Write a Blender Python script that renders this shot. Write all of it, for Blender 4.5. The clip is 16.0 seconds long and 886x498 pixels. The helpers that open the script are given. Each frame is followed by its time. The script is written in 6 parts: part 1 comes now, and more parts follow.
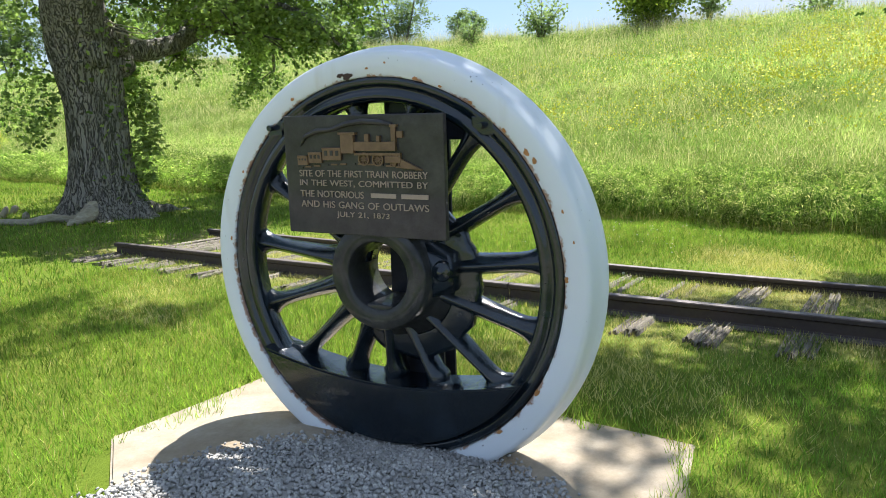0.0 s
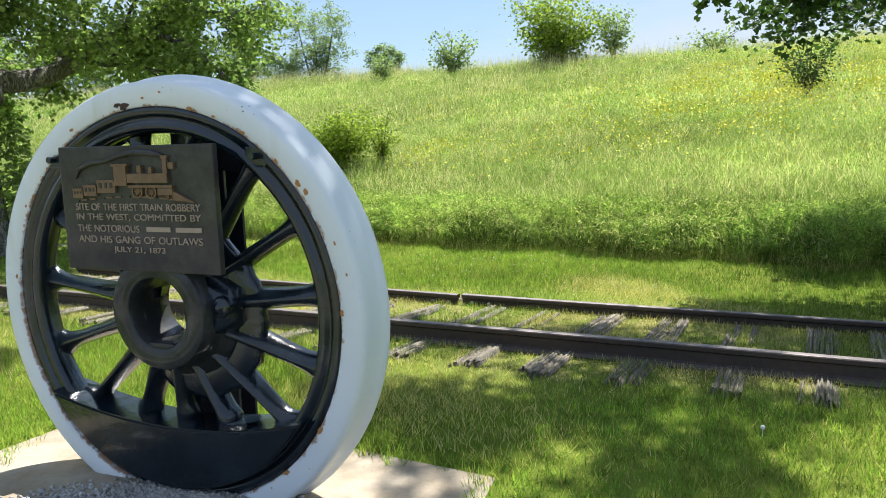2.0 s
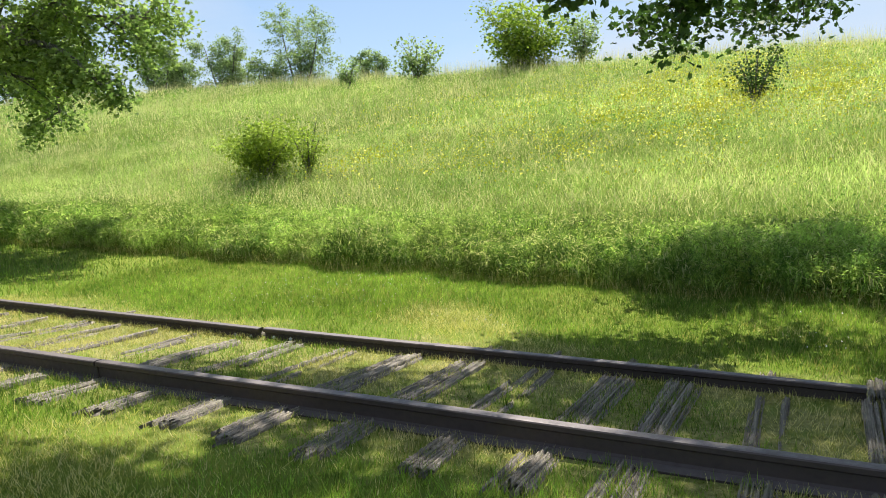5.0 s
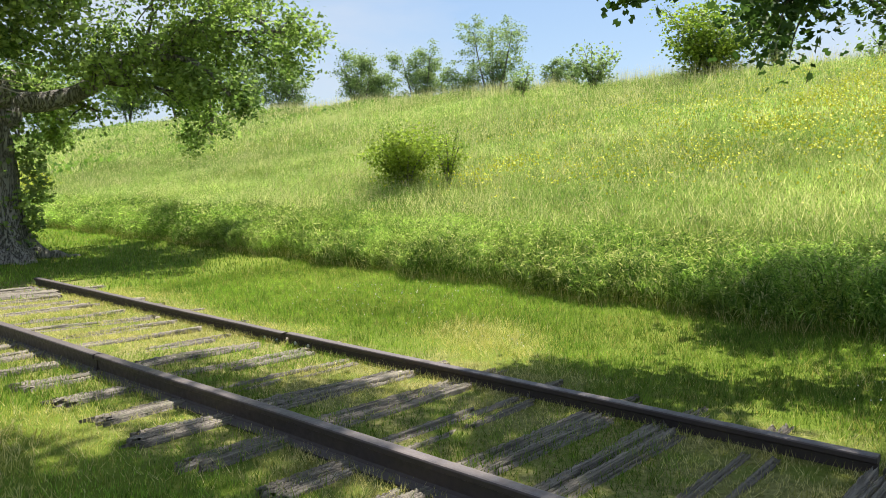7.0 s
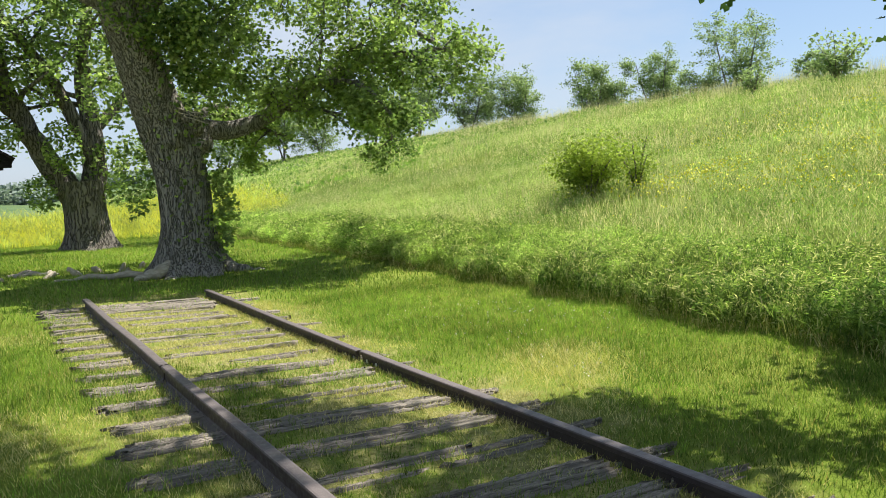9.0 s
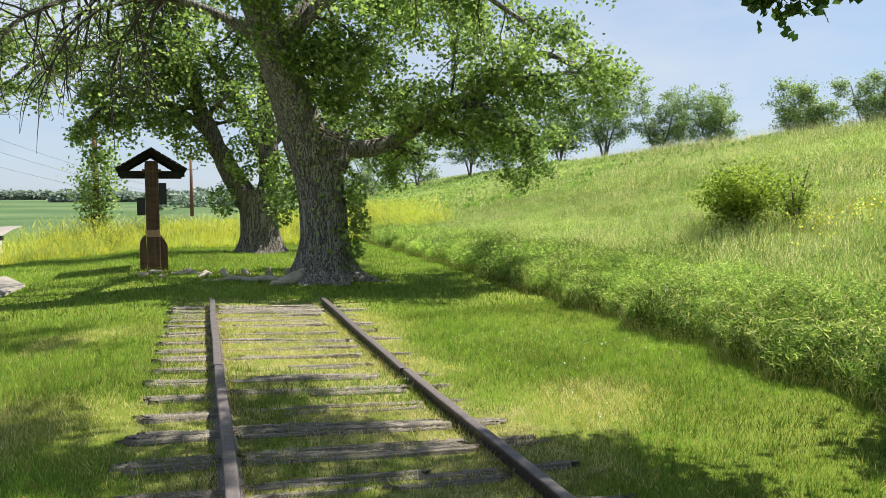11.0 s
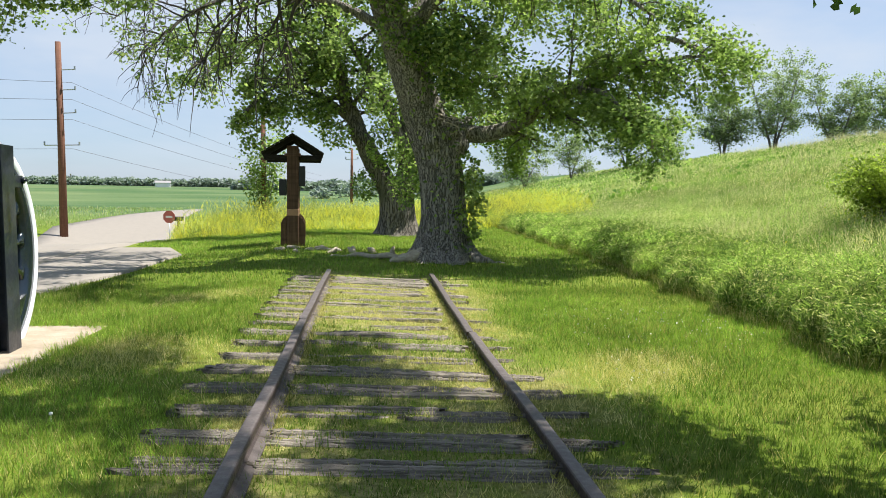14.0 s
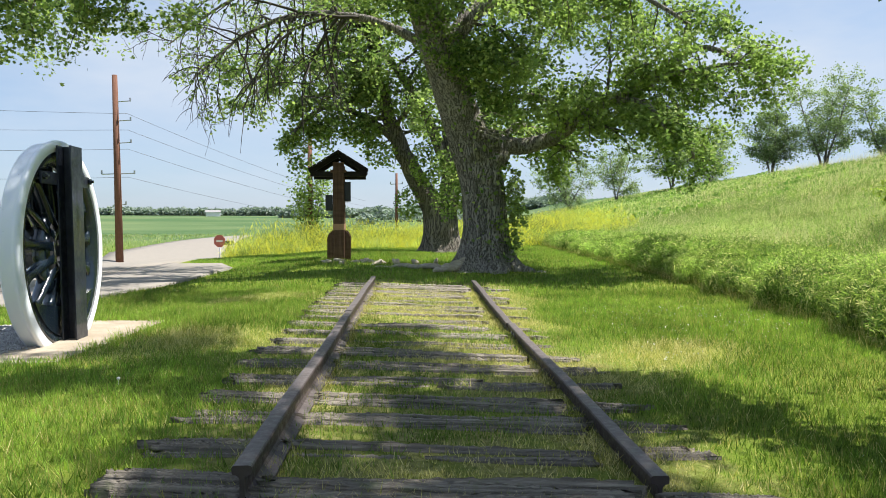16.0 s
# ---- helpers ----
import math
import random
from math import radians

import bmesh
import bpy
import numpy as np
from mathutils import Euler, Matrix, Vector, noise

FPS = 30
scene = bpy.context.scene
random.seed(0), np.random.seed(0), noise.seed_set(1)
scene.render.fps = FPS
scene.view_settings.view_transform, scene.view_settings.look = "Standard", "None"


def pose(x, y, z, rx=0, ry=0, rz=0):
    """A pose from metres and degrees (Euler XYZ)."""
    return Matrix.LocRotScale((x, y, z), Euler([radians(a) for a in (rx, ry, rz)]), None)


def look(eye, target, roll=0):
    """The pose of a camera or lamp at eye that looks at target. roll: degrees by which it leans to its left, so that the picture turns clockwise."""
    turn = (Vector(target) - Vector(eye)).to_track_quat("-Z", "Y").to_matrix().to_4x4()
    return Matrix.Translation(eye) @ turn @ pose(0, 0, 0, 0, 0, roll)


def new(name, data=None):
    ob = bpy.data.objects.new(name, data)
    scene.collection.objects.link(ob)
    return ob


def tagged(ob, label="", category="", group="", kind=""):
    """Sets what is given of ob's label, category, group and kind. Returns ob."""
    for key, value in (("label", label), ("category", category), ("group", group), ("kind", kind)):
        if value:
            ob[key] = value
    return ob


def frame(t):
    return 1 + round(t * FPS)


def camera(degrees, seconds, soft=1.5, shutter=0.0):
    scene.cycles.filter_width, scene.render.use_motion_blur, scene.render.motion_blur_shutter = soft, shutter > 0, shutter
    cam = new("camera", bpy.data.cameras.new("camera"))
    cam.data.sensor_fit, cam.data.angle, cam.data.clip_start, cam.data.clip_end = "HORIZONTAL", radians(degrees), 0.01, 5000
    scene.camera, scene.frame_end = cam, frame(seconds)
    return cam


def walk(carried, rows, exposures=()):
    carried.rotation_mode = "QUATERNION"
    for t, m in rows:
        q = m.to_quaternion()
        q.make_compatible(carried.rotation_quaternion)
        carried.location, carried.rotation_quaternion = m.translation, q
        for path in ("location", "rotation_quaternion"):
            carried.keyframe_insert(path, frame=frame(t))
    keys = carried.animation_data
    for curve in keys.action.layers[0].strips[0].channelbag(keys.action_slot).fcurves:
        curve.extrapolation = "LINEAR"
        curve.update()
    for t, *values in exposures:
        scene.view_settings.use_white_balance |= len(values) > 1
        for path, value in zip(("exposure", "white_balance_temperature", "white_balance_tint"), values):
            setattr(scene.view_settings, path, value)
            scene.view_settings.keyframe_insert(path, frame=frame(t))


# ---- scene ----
cam = camera(59.9, 16.0, soft=0.9)
PATH = [
    (0, (-5.654, 2.075, 1.383), (-3.975, 3.103, 1.032), -1.3),
    (0.5, (-5.656, 2.053, 1.383), (-3.97, 3.075, 1.048), -1.4),
    (1, (-5.619, 1.951, 1.381), (-3.913, 2.947, 1.068), -1.4),
    (1.5, (-5.513, 1.758, 1.376), (-3.771, 2.696, 1.085), -1.4),
    (2, (-5.346, 1.635, 1.36), (-3.563, 2.5, 1.088), -1.4),
    (2.5, (-5.089, 1.521, 1.365), (-3.272, 2.316, 1.105), -1.5),
    (3, (-4.88, 1.37, 1.362), (-3.043, 2.119, 1.105), -1.6),
    (3.5, (-4.683, 1.151, 1.368), (-2.839, 1.884, 1.118), -1.4),
    (6, (-3.587, -0.014, 1.446), (-1.908, 1.044, 1.196), -1.0),
    (6.5, (-3.335, -0.292, 1.407), (-1.731, 0.88, 1.17), -0.8),
    (7, (-3.077, -0.505, 1.397), (-1.566, 0.786, 1.169), -0.8),
    (7.5, (-2.75, -0.674, 1.377), (-1.347, 0.735, 1.161), -1.1),
    (8, (-2.446, -0.909, 1.362), (-1.16, 0.608, 1.154), -1.5),
    (8.5, (-2.153, -1.05, 1.36), (-0.993, 0.567, 1.165), -2.2),
    (9, (-1.844, -1.139, 1.372), (-0.807, 0.562, 1.192), -2.7),
    (9.5, (-1.567, -1.317, 1.394), (-0.646, 0.45, 1.228), -2.8),
    (10, (-1.299, -1.466, 1.423), (-0.494, 0.359, 1.278), -2.3),
    (12.5, (-0.37, -2.107, 1.425), (-0.009, -0.145, 1.292), 1.6),
    (13, (-0.24, -2.228, 1.402), (0.063, -0.256, 1.265), 1.1),
    (13.5, (-0.161, -2.271, 1.332), (0.082, -0.29, 1.192), 0.3),
    (14, (-0.196, -2.326, 1.268), (-0.001, -0.341, 1.124), 0.7),
    (14.5, (-0.203, -2.458, 1.24), (-0.056, -0.468, 1.103), 0.4),
    (15, (-0.18, -2.508, 1.182), (-0.06, -0.515, 1.065), 0.6),
    (15.5, (-0.169, -2.57, 1.088), (-0.072, -0.574, 0.993), 0.4),
    (16, (-0.166, -2.605, 0.994), (-0.088, -0.608, 0.917), -0.1),
]
walk(cam, [(t, look(eye, aim, roll)) for t, eye, aim, roll in PATH], [(0.0, 1.2, 6200, 10), (3.5, 1.11, 6350, 10), (7.0, 1.05, 6500, 10), (10.0, 1.0, 6500, 10), (16.0, 1.03, 6350, 10)])

# ---- light ----
SUN_AZ = radians(82)      # clockwise from +y
SUN_EL = radians(61)
world = bpy.data.worlds.new("sky")
scene.world = world
world.use_nodes = True
wn = world.node_tree
wn.nodes.clear()
sky = wn.nodes.new("ShaderNodeTexSky")
sky.sky_type = "NISHITA"
sky.sun_disc = False
sky.sun_elevation = SUN_EL
sky.sun_rotation = SUN_AZ
sky.air_density, sky.dust_density, sky.ozone_density = 1.0, 0.5, 1.5
wtex = wn.nodes.new("ShaderNodeTexCoord")
wmap = wn.nodes.new("ShaderNodeMapping")
wmap.inputs["Scale"].default_value = (1.0, 1.0, 3.2)
wnoise = wn.nodes.new("ShaderNodeTexNoise")
wnoise.inputs["Scale"].default_value = 1.7
wnoise.inputs["Detail"].default_value = 6.0
wnoise.inputs["Roughness"].default_value = 0.55
wramp = wn.nodes.new("ShaderNodeValToRGB")
wramp.color_ramp.elements[0].position, wramp.color_ramp.elements[0].color = 0.41, (0, 0, 0, 1)
wramp.color_ramp.elements[1].position, wramp.color_ramp.elements[1].color = 0.66, (0.8, 0.8, 0.8, 1)
wmix = wn.nodes.new("ShaderNodeMixRGB")
wmix.inputs["Color2"].default_value = (4.5, 4.95, 5.6, 1)
whaze = wn.nodes.new("ShaderNodeMixRGB")
whaze.inputs["Fac"].default_value = 0.55
whaze.inputs["Color2"].default_value = (2.1, 3.1, 4.8, 1)
wbg = wn.nodes.new("ShaderNodeBackground")
wbg.inputs["Strength"].default_value = 0.078
wout = wn.nodes.new("ShaderNodeOutputWorld")
wn.links.new(wtex.outputs["Generated"], wmap.inputs["Vector"])
wn.links.new(wmap.outputs["Vector"], wnoise.inputs["Vector"])
wn.links.new(wnoise.outputs["Fac"], wramp.inputs["Fac"])
wn.links.new(wramp.outputs["Color"], wmix.inputs["Fac"])
wn.links.new(sky.outputs["Color"], whaze.inputs["Color1"])
wn.links.new(whaze.outputs["Color"], wmix.inputs["Color1"])
wn.links.new(wmix.outputs["Color"], wbg.inputs["Color"])
wn.links.new(wbg.outputs["Background"], wout.inputs["Surface"])

sun = new("sun", bpy.data.lights.new("sun", "SUN"))
sun.data.energy = 5.0
sun.data.angle = radians(0.53)
sun.data.color = (1.0, 0.955, 0.88)
sun_way = Vector((math.sin(SUN_AZ) * math.cos(SUN_EL), math.cos(SUN_AZ) * math.cos(SUN_EL), math.sin(SUN_EL)))
sun.matrix_world = look(tuple(sun_way * 60), (0, 0, 0))


# ---- materials ----
class Nodes:
    """Short hand for a node material."""

    def __init__(self, name, rough=0.8, metal=0.0, spec=0.5):
        self.m = bpy.data.materials.new(name)
        self.m.use_nodes = True
        self.t = self.m.node_tree
        self.b = self.t.nodes["Principled BSDF"]
        self.out = self.t.nodes["Material Output"]
        self.b.inputs["Roughness"].default_value = rough
        self.b.inputs["Metallic"].default_value = metal
        self.b.inputs["Specular IOR Level"].default_value = spec
        self.pos = self.t.nodes.new("ShaderNodeNewGeometry")
        self.tc = self.t.nodes.new("ShaderNodeTexCoord")

    def link(self, a, b):
        self.t.links.new(a, b)

    def space(self, local=False, scale=(1, 1, 1)):
        mp = self.t.nodes.new("ShaderNodeMapping")
        mp.inputs["Scale"].default_value = scale
        self.link(self.tc.outputs["Object"] if local else self.pos.outputs["Position"], mp.inputs["Vector"])
        return mp.outputs["Vector"]

    def noise(self, scale, detail=4.0, rough=0.55, vec=None, out="Fac"):
        n = self.t.nodes.new("ShaderNodeTexNoise")
        n.inputs["Scale"].default_value = scale
        n.inputs["Detail"].default_value = detail
        n.inputs["Roughness"].default_value = rough
        self.link(vec if vec is not None else self.pos.outputs["Position"], n.inputs["Vector"])
        return n.outputs[out]

    def voronoi(self, scale, vec=None, out="Distance", feature="F1"):
        n = self.t.nodes.new("ShaderNodeTexVoronoi")
        n.feature = feature
        n.inputs["Scale"].default_value = scale
        self.link(vec if vec is not None else self.pos.outputs["Position"], n.inputs["Vector"])
        return n.outputs[out]

    def ramp(self, fac, *stops):
        r = self.t.nodes.new("ShaderNodeValToRGB")
        els = r.color_ramp.elements
        while len(els) < len(stops):
            els.new(0.5)
        for e, (p, c) in zip(els, stops):
            e.position = p
            e.color = (c, c, c, 1) if isinstance(c, (int, float)) else (*c, 1)
        self.link(fac, r.inputs["Fac"])
        return r.outputs["Color"]

    def mix(self, fac, a, b, kind="MIX"):
        n = self.t.nodes.new("ShaderNodeMixRGB")
        n.blend_type = kind
        for sock, v in zip(("Fac", "Color1", "Color2"), (fac, a, b)):
            if isinstance(v, (int, float)):
                n.inputs[sock].default_value = v if sock == "Fac" else (v, v, v, 1)
            elif isinstance(v, tuple):
                n.inputs[sock].default_value = (*v, 1)
            else:
                self.link(v, n.inputs[sock])
        return n.outputs["Color"]

    def math(self, op, a, b=0.0):
        n = self.t.nodes.new("ShaderNodeMath")
        n.operation = op
        for i, v in enumerate((a, b)):
            if isinstance(v, (int, float)):
                n.inputs[i].default_value = v
            else:
                self.link(v, n.inputs[i])
        return n.outputs[0]

    def color(self, c):
        if isinstance(c, tuple):
            self.b.inputs["Base Color"].default_value = (*c, 1)
        else:
            self.link(c, self.b.inputs["Base Color"])
        return self

    def rough(self, c):
        self.link(c, self.b.inputs["Roughness"])
        return self

    def bump(self, h, strength=0.5, dist=0.01):
        n = self.t.nodes.new("ShaderNodeBump")
        n.inputs["Strength"].default_value = strength
        n.inputs["Distance"].default_value = dist
        self.link(h, n.inputs["Height"])
        self.link(n.outputs["Normal"], self.b.inputs["Normal"])
        return self

    def leafy(self, col, share=0.35, boost=(1.15, 1.2, 0.72)):
        """Adds light that passes through thin leaves."""
        tr = self.t.nodes.new("ShaderNodeBsdfTranslucent")
        self.link(self.mix(1.0, col, boost, "MULTIPLY"), tr.inputs["Color"])
        ms = self.t.nodes.new("ShaderNodeMixShader")
        ms.inputs[0].default_value = share
        self.link(self.b.outputs[0], ms.inputs[1])
        self.link(tr.outputs[0], ms.inputs[2])
        self.link(ms.outputs[0], self.out.inputs["Surface"])
        return self

    def island(self):
        return self.pos.outputs["Random Per Island"]


def blade_mat(name, dark, mid, light, dry, dry_share, patch=0.5, rough=0.6, share=0.4, tuft=0.0):
    n = Nodes(name, rough, spec=0.12)
    c = n.ramp(n.island(), (0.0, dark), (0.5, mid), (1.0, light))
    p = n.ramp(n.noise(patch, 3.0), (0.35, 0.0), (0.7, 1.0))
    c = n.mix(n.math("MULTIPLY", p, 0.5), c, light)
    q = n.ramp(n.noise(patch * 3.3, 4.0, 0.6), (0.42, 0.0), (0.66, 1.0))
    c = n.mix(n.math("MULTIPLY", q, 0.6), c, dark)
    wide = n.ramp(n.noise(patch * 0.55, 4.0, 0.65, n.space(scale=(1, 0.6, 1))), (0.37, 0.58), (0.5, 1.02), (0.64, 1.38))
    c = n.mix(1.0, c, wide, "MULTIPLY")
    if tuft:
        c = n.mix(1.0, c, n.ramp(n.noise(tuft, 3.0, 0.7), (0.36, 0.5), (0.5, 1.0), (0.64, 1.45)), "MULTIPLY")
    share_here = n.math("MULTIPLY", n.ramp(n.noise(patch * 5.0, 3.0, 0.6), (0.4, 0.35), (0.68, 2.6)), dry_share)
    d = n.math("GREATER_THAN", n.math("FRACT", n.math("MULTIPLY", n.island(), 37.7)), n.math("SUBTRACT", 1.0, share_here))
    c = n.mix(n.math("MULTIPLY", d, 0.85), c, dry)
    return n.color(c).leafy(c, share).m


def leaf_mat(name, dark, mid, light, share=0.35, rough=0.55):
    n = Nodes(name, rough, spec=0.13)
    c = n.ramp(n.island(), (0.0, dark), (0.6, mid), (1.0, light))
    c = n.mix(n.math("MULTIPLY", n.ramp(n.noise(0.9, 2.0), (0.4, 0.0), (0.7, 1.0)), 0.4), c, light)
    return n.color(c).leafy(c, share, (0.98, 1.16, 0.75)).m


def bark_mat(name, a, b, scale=1.0):
    n = Nodes(name, 0.9, spec=0.2)
    v = n.space(scale=(1, 1, 0.18))
    warp = n.noise(3.0 * scale, 3.0, out="Color")
    vv = n.mix(0.06, v, warp)
    ridge = n.math("ABSOLUTE", n.math("SUBTRACT", n.noise(17.0 * scale, 3.0, 0.5, n.mix(0.1, n.space(scale=(1, 1, 0.1)), warp)), 0.5))
    fine = n.noise(60.0 * scale, 5.0, 0.65, v)
    crack = n.ramp(n.math("ADD", ridge, n.math("MULTIPLY", fine, 0.05)), (0.016, 0.0), (0.1, 1.0))
    c = n.mix(crack, tuple(k * 0.26 for k in a), n.mix(fine, a, b))
    c = n.mix(n.math("MULTIPLY", n.ramp(n.noise(1.3, 3.0), (0.5, 0.0), (0.75, 1.0)), 0.4), c, (0.16, 0.17, 0.11))
    h = n.math("ADD", n.math("MULTIPLY", crack, 0.8), n.math("MULTIPLY", fine, 0.4))
    return n.color(c).bump(h, 1.0, 0.06).m


def ground_mat():
    n = Nodes("lawn_soil", 0.95, spec=0.15)
    big = n.noise(0.35, 4.0)
    fine = n.noise(24.0, 6.0, 0.7)
    green = n.mix(fine, (0.07, 0.11, 0.01), (0.16, 0.22, 0.02))
    far = n.mix(n.ramp(n.noise(0.02, 5.0), (0.4, 0.0), (0.65, 1.0)), (0.05, 0.1, 0.034), (0.13, 0.17, 0.07))
    sep = n.t.nodes.new("ShaderNodeSeparateXYZ")
    n.link(n.pos.outputs["Position"], sep.inputs[0])
    x, y = sep.outputs[0], sep.outputs[1]
    reach = n.math("ADD", n.math("POWER", n.math("MULTIPLY", x, 1 / 60), 2.0), n.math("POWER", n.math("MULTIPLY", n.math("SUBTRACT", y, 10.0), 1 / 60), 2.0))
    c = n.mix(n.ramp(reach, (0.6, 0.0), (1.0, 1.0)), n.mix(n.ramp(big, (0.45, 0.0), (0.7, 0.6)), green, (0.23, 0.26, 0.045)), far)
    # worn, dry strip along the track
    ax = n.math("ABSOLUTE", x)
    strip = n.math("SUBTRACT", 1.0, n.math("MULTIPLY", n.math("SUBTRACT", ax, 0.9), 1.3))
    along = n.math("MULTIPLY", n.math("GREATER_THAN", y, -0.4), n.math("LESS_THAN", y, 9.8))
    dry = n.math("MULTIPLY", n.ramp(n.math("ADD", strip, n.math("MULTIPLY", n.math("SUBTRACT", n.noise(2.2, 5.0, 0.65), 0.5), 2.6)), (0.35, 0.0), (0.95, 1.0)), along)
    straw = n.mix(n.ramp(n.noise(26.0, 6.0, 0.75), (0.35, 0.0), (0.65, 1.0)), (0.085, 0.07, 0.026), (0.45, 0.38, 0.165))
    straw = n.mix(n.ramp(n.noise(3.5, 4.0, 0.6), (0.45, 0.0), (0.62, 0.75)), straw, green)
    c = n.mix(n.math("MULTIPLY", dry, 0.6), c, straw)
    return n.color(c).bump(fine, 0.9, 0.03).m


def paint_black(name, base=(0.005, 0.0098, 0.0155), rough=0.13):
    n = Nodes(name, rough, spec=0.5)
    n.b.inputs["Coat Weight"].default_value = 0.4
    n.b.inputs["Coat Roughness"].default_value = 0.07
    g = n.noise(18.0, 5.0, 0.6)
    c = n.mix(n.ramp(n.noise(4.0, 6.0, 0.7), (0.5, 0.0), (0.8, 1.0)), base, tuple(k * 2.6 + 0.004 for k in base))
    n.rough(n.ramp(n.noise(7.0, 6.0, 0.7), (0.3, rough * 0.8), (0.7, min(1.0, rough * 2.2))))
    return n.color(c).bump(n.math("ADD", g, n.math("MULTIPLY", n.noise(90.0, 3.0), 0.12)), 0.4, 0.012).m


def white_tyre():
    n = Nodes("white_tyre_paint", 0.42, spec=0.5)
    white = n.mix(n.noise(2.5, 5.0, 0.6), (0.69, 0.725, 0.77), (0.78, 0.805, 0.83))
    # rust that creeps from the inner edge, and chips
    sep = n.t.nodes.new("ShaderNodeSeparateXYZ")
    n.link(n.tc.outputs["Object"], sep.inputs[0])
    r = n.math("SQRT", n.math("ADD", n.math("POWER", sep.outputs[1], 2.0), n.math("POWER", sep.outputs[2], 2.0)))
    near = n.ramp(r, (0.792, 0.98), (0.83, 0.5))
    blotch = n.noise(17.0, 6.0, 0.72, n.tc.outputs["Object"])
    rust = n.ramp(n.math("MULTIPLY", n.math("ADD", blotch, n.math("MULTIPLY", n.noise(3.1, 2.0, 0.5, n.tc.outputs["Object"]), 0.55)), near), (0.7, 0.0), (0.78, 1.0))
    spots = n.voronoi(44.0, n.tc.outputs["Object"])
    few = n.ramp(n.noise(5.5, 3.0, 0.6, n.tc.outputs["Object"]), (0.44, 0.0), (0.72, 0.36))
    sp_on = n.ramp(n.math("SUBTRACT", few, n.math("ADD", spots, n.math("MULTIPLY", n.noise(75.0, 3.0), 0.25))), (0.0, 0.0), (0.03, 1.0))
    c = n.mix(n.math("MULTIPLY", rust, 0.85), white, n.mix(n.noise(50.0, 4.0), (0.42, 0.2, 0.07), (0.2, 0.08, 0.03)))
    c = n.mix(sp_on, c, (0.05, 0.045, 0.045))
    streak = n.ramp(n.noise(6.0, 4.0, 0.6, n.space(True, (1, 1, 0.15))), (0.62, 0.0), (0.8, 0.35))
    c = n.mix(streak, c, (0.52, 0.47, 0.36))
    n.rough(n.ramp(n.noise(8.0, 5.0), (0.3, 0.32), (0.7, 0.6)))
    return n.color(c).bump(n.math("SUBTRACT", n.math("MULTIPLY", n.noise(30.0, 4.0), 0.3), n.math("MAXIMUM", rust, sp_on)), 0.3, 0.006).m


def rail_mat():
    n = Nodes("rail_steel", 0.55, 0.35, 0.5)
    v = n.space(scale=(1, 0.25, 1))
    c = n.mix(n.noise(14.0, 6.0, 0.7, v), (0.035, 0.028, 0.028), (0.095, 0.068, 0.058))
    sep = n.t.nodes.new("ShaderNodeSeparateXYZ")
    n.link(n.pos.outputs["Normal"], sep.inputs[0])
    top = n.ramp(sep.outputs[2], (0.75, 0.0), (0.98, 1.0))
    c = n.mix(n.math("MULTIPLY", top, 0.8), c, n.mix(n.noise(9.0, 5.0, 0.7, v), (0.1, 0.085, 0.08), (0.2, 0.17, 0.16)))
    n.rough(n.ramp(n.noise(30.0, 4.0), (0.3, 0.4), (0.7, 0.72)))
    return n.color(c).bump(n.noise(120.0, 4.0, 0.7), 0.25, 0.004).m


def wood_mat(name, dark, light, grain=(3.0, 60.0, 60.0), moss=0.0):
    n = Nodes(name, 0.9, spec=0.2)
    v = n.space(True, grain)
    g = n.noise(1.0, 6.0, 0.65, v)
    g2 = n.noise(2.2, 3.0, 0.5, n.space(True, (0.8, 6, 6)))
    c = n.mix(n.ramp(g, (0.3, 0.0), (0.68, 1.0)), dark, light)
    c = n.mix(n.ramp(g2, (0.45, 0.0), (0.75, 0.55)), c, tuple(k * 0.45 for k in dark))
    oi = n.t.nodes.new("ShaderNodeObjectInfo")
    c = n.mix(n.math("MULTIPLY", oi.outputs["Random"], 0.35), c, tuple(k * 0.5 for k in light))
    if moss:
        c = n.mix(n.ramp(n.noise(5.0, 4.0, 0.7), (0.55, 0.0), (0.75, moss)), c, (0.1, 0.14, 0.03))
    return n.color(c).bump(g, 0.9, 0.012).m


def stone_mat(name, a, b, sc=60.0, isl=False, stain=None):
    n = Nodes(name, 0.92, spec=0.25)
    f = n.island() if isl else n.noise(sc, 6.0, 0.7)
    c = n.mix(f, a, b)
    c = n.mix(n.ramp(n.noise(2.6, 7.0, 0.7), (0.4, 0.0), (0.68, 0.8)), c, stain or tuple(k * 0.7 for k in a))
    c = n.mix(n.math("MULTIPLY", n.noise(sc * 3, 2.0), 0.25), c, tuple(k * 0.4 for k in a))
    return n.color(c).bump(n.noise(sc * 1.5, 5.0, 0.7), 0.5, 0.006).m


def plain_mat(name, col, rough=0.7, metal=0.0, var=0.3, sc=12.0, bump=0.2):
    n = Nodes(name, rough, metal)
    c = n.mix(n.noise(sc, 5.0, 0.65), tuple(k * (1 - var) for k in col), tuple(min(1, k * (1 + var)) for k in col))
    return n.color(c).bump(n.noise(sc * 5, 4.0, 0.6), bump, 0.004).m


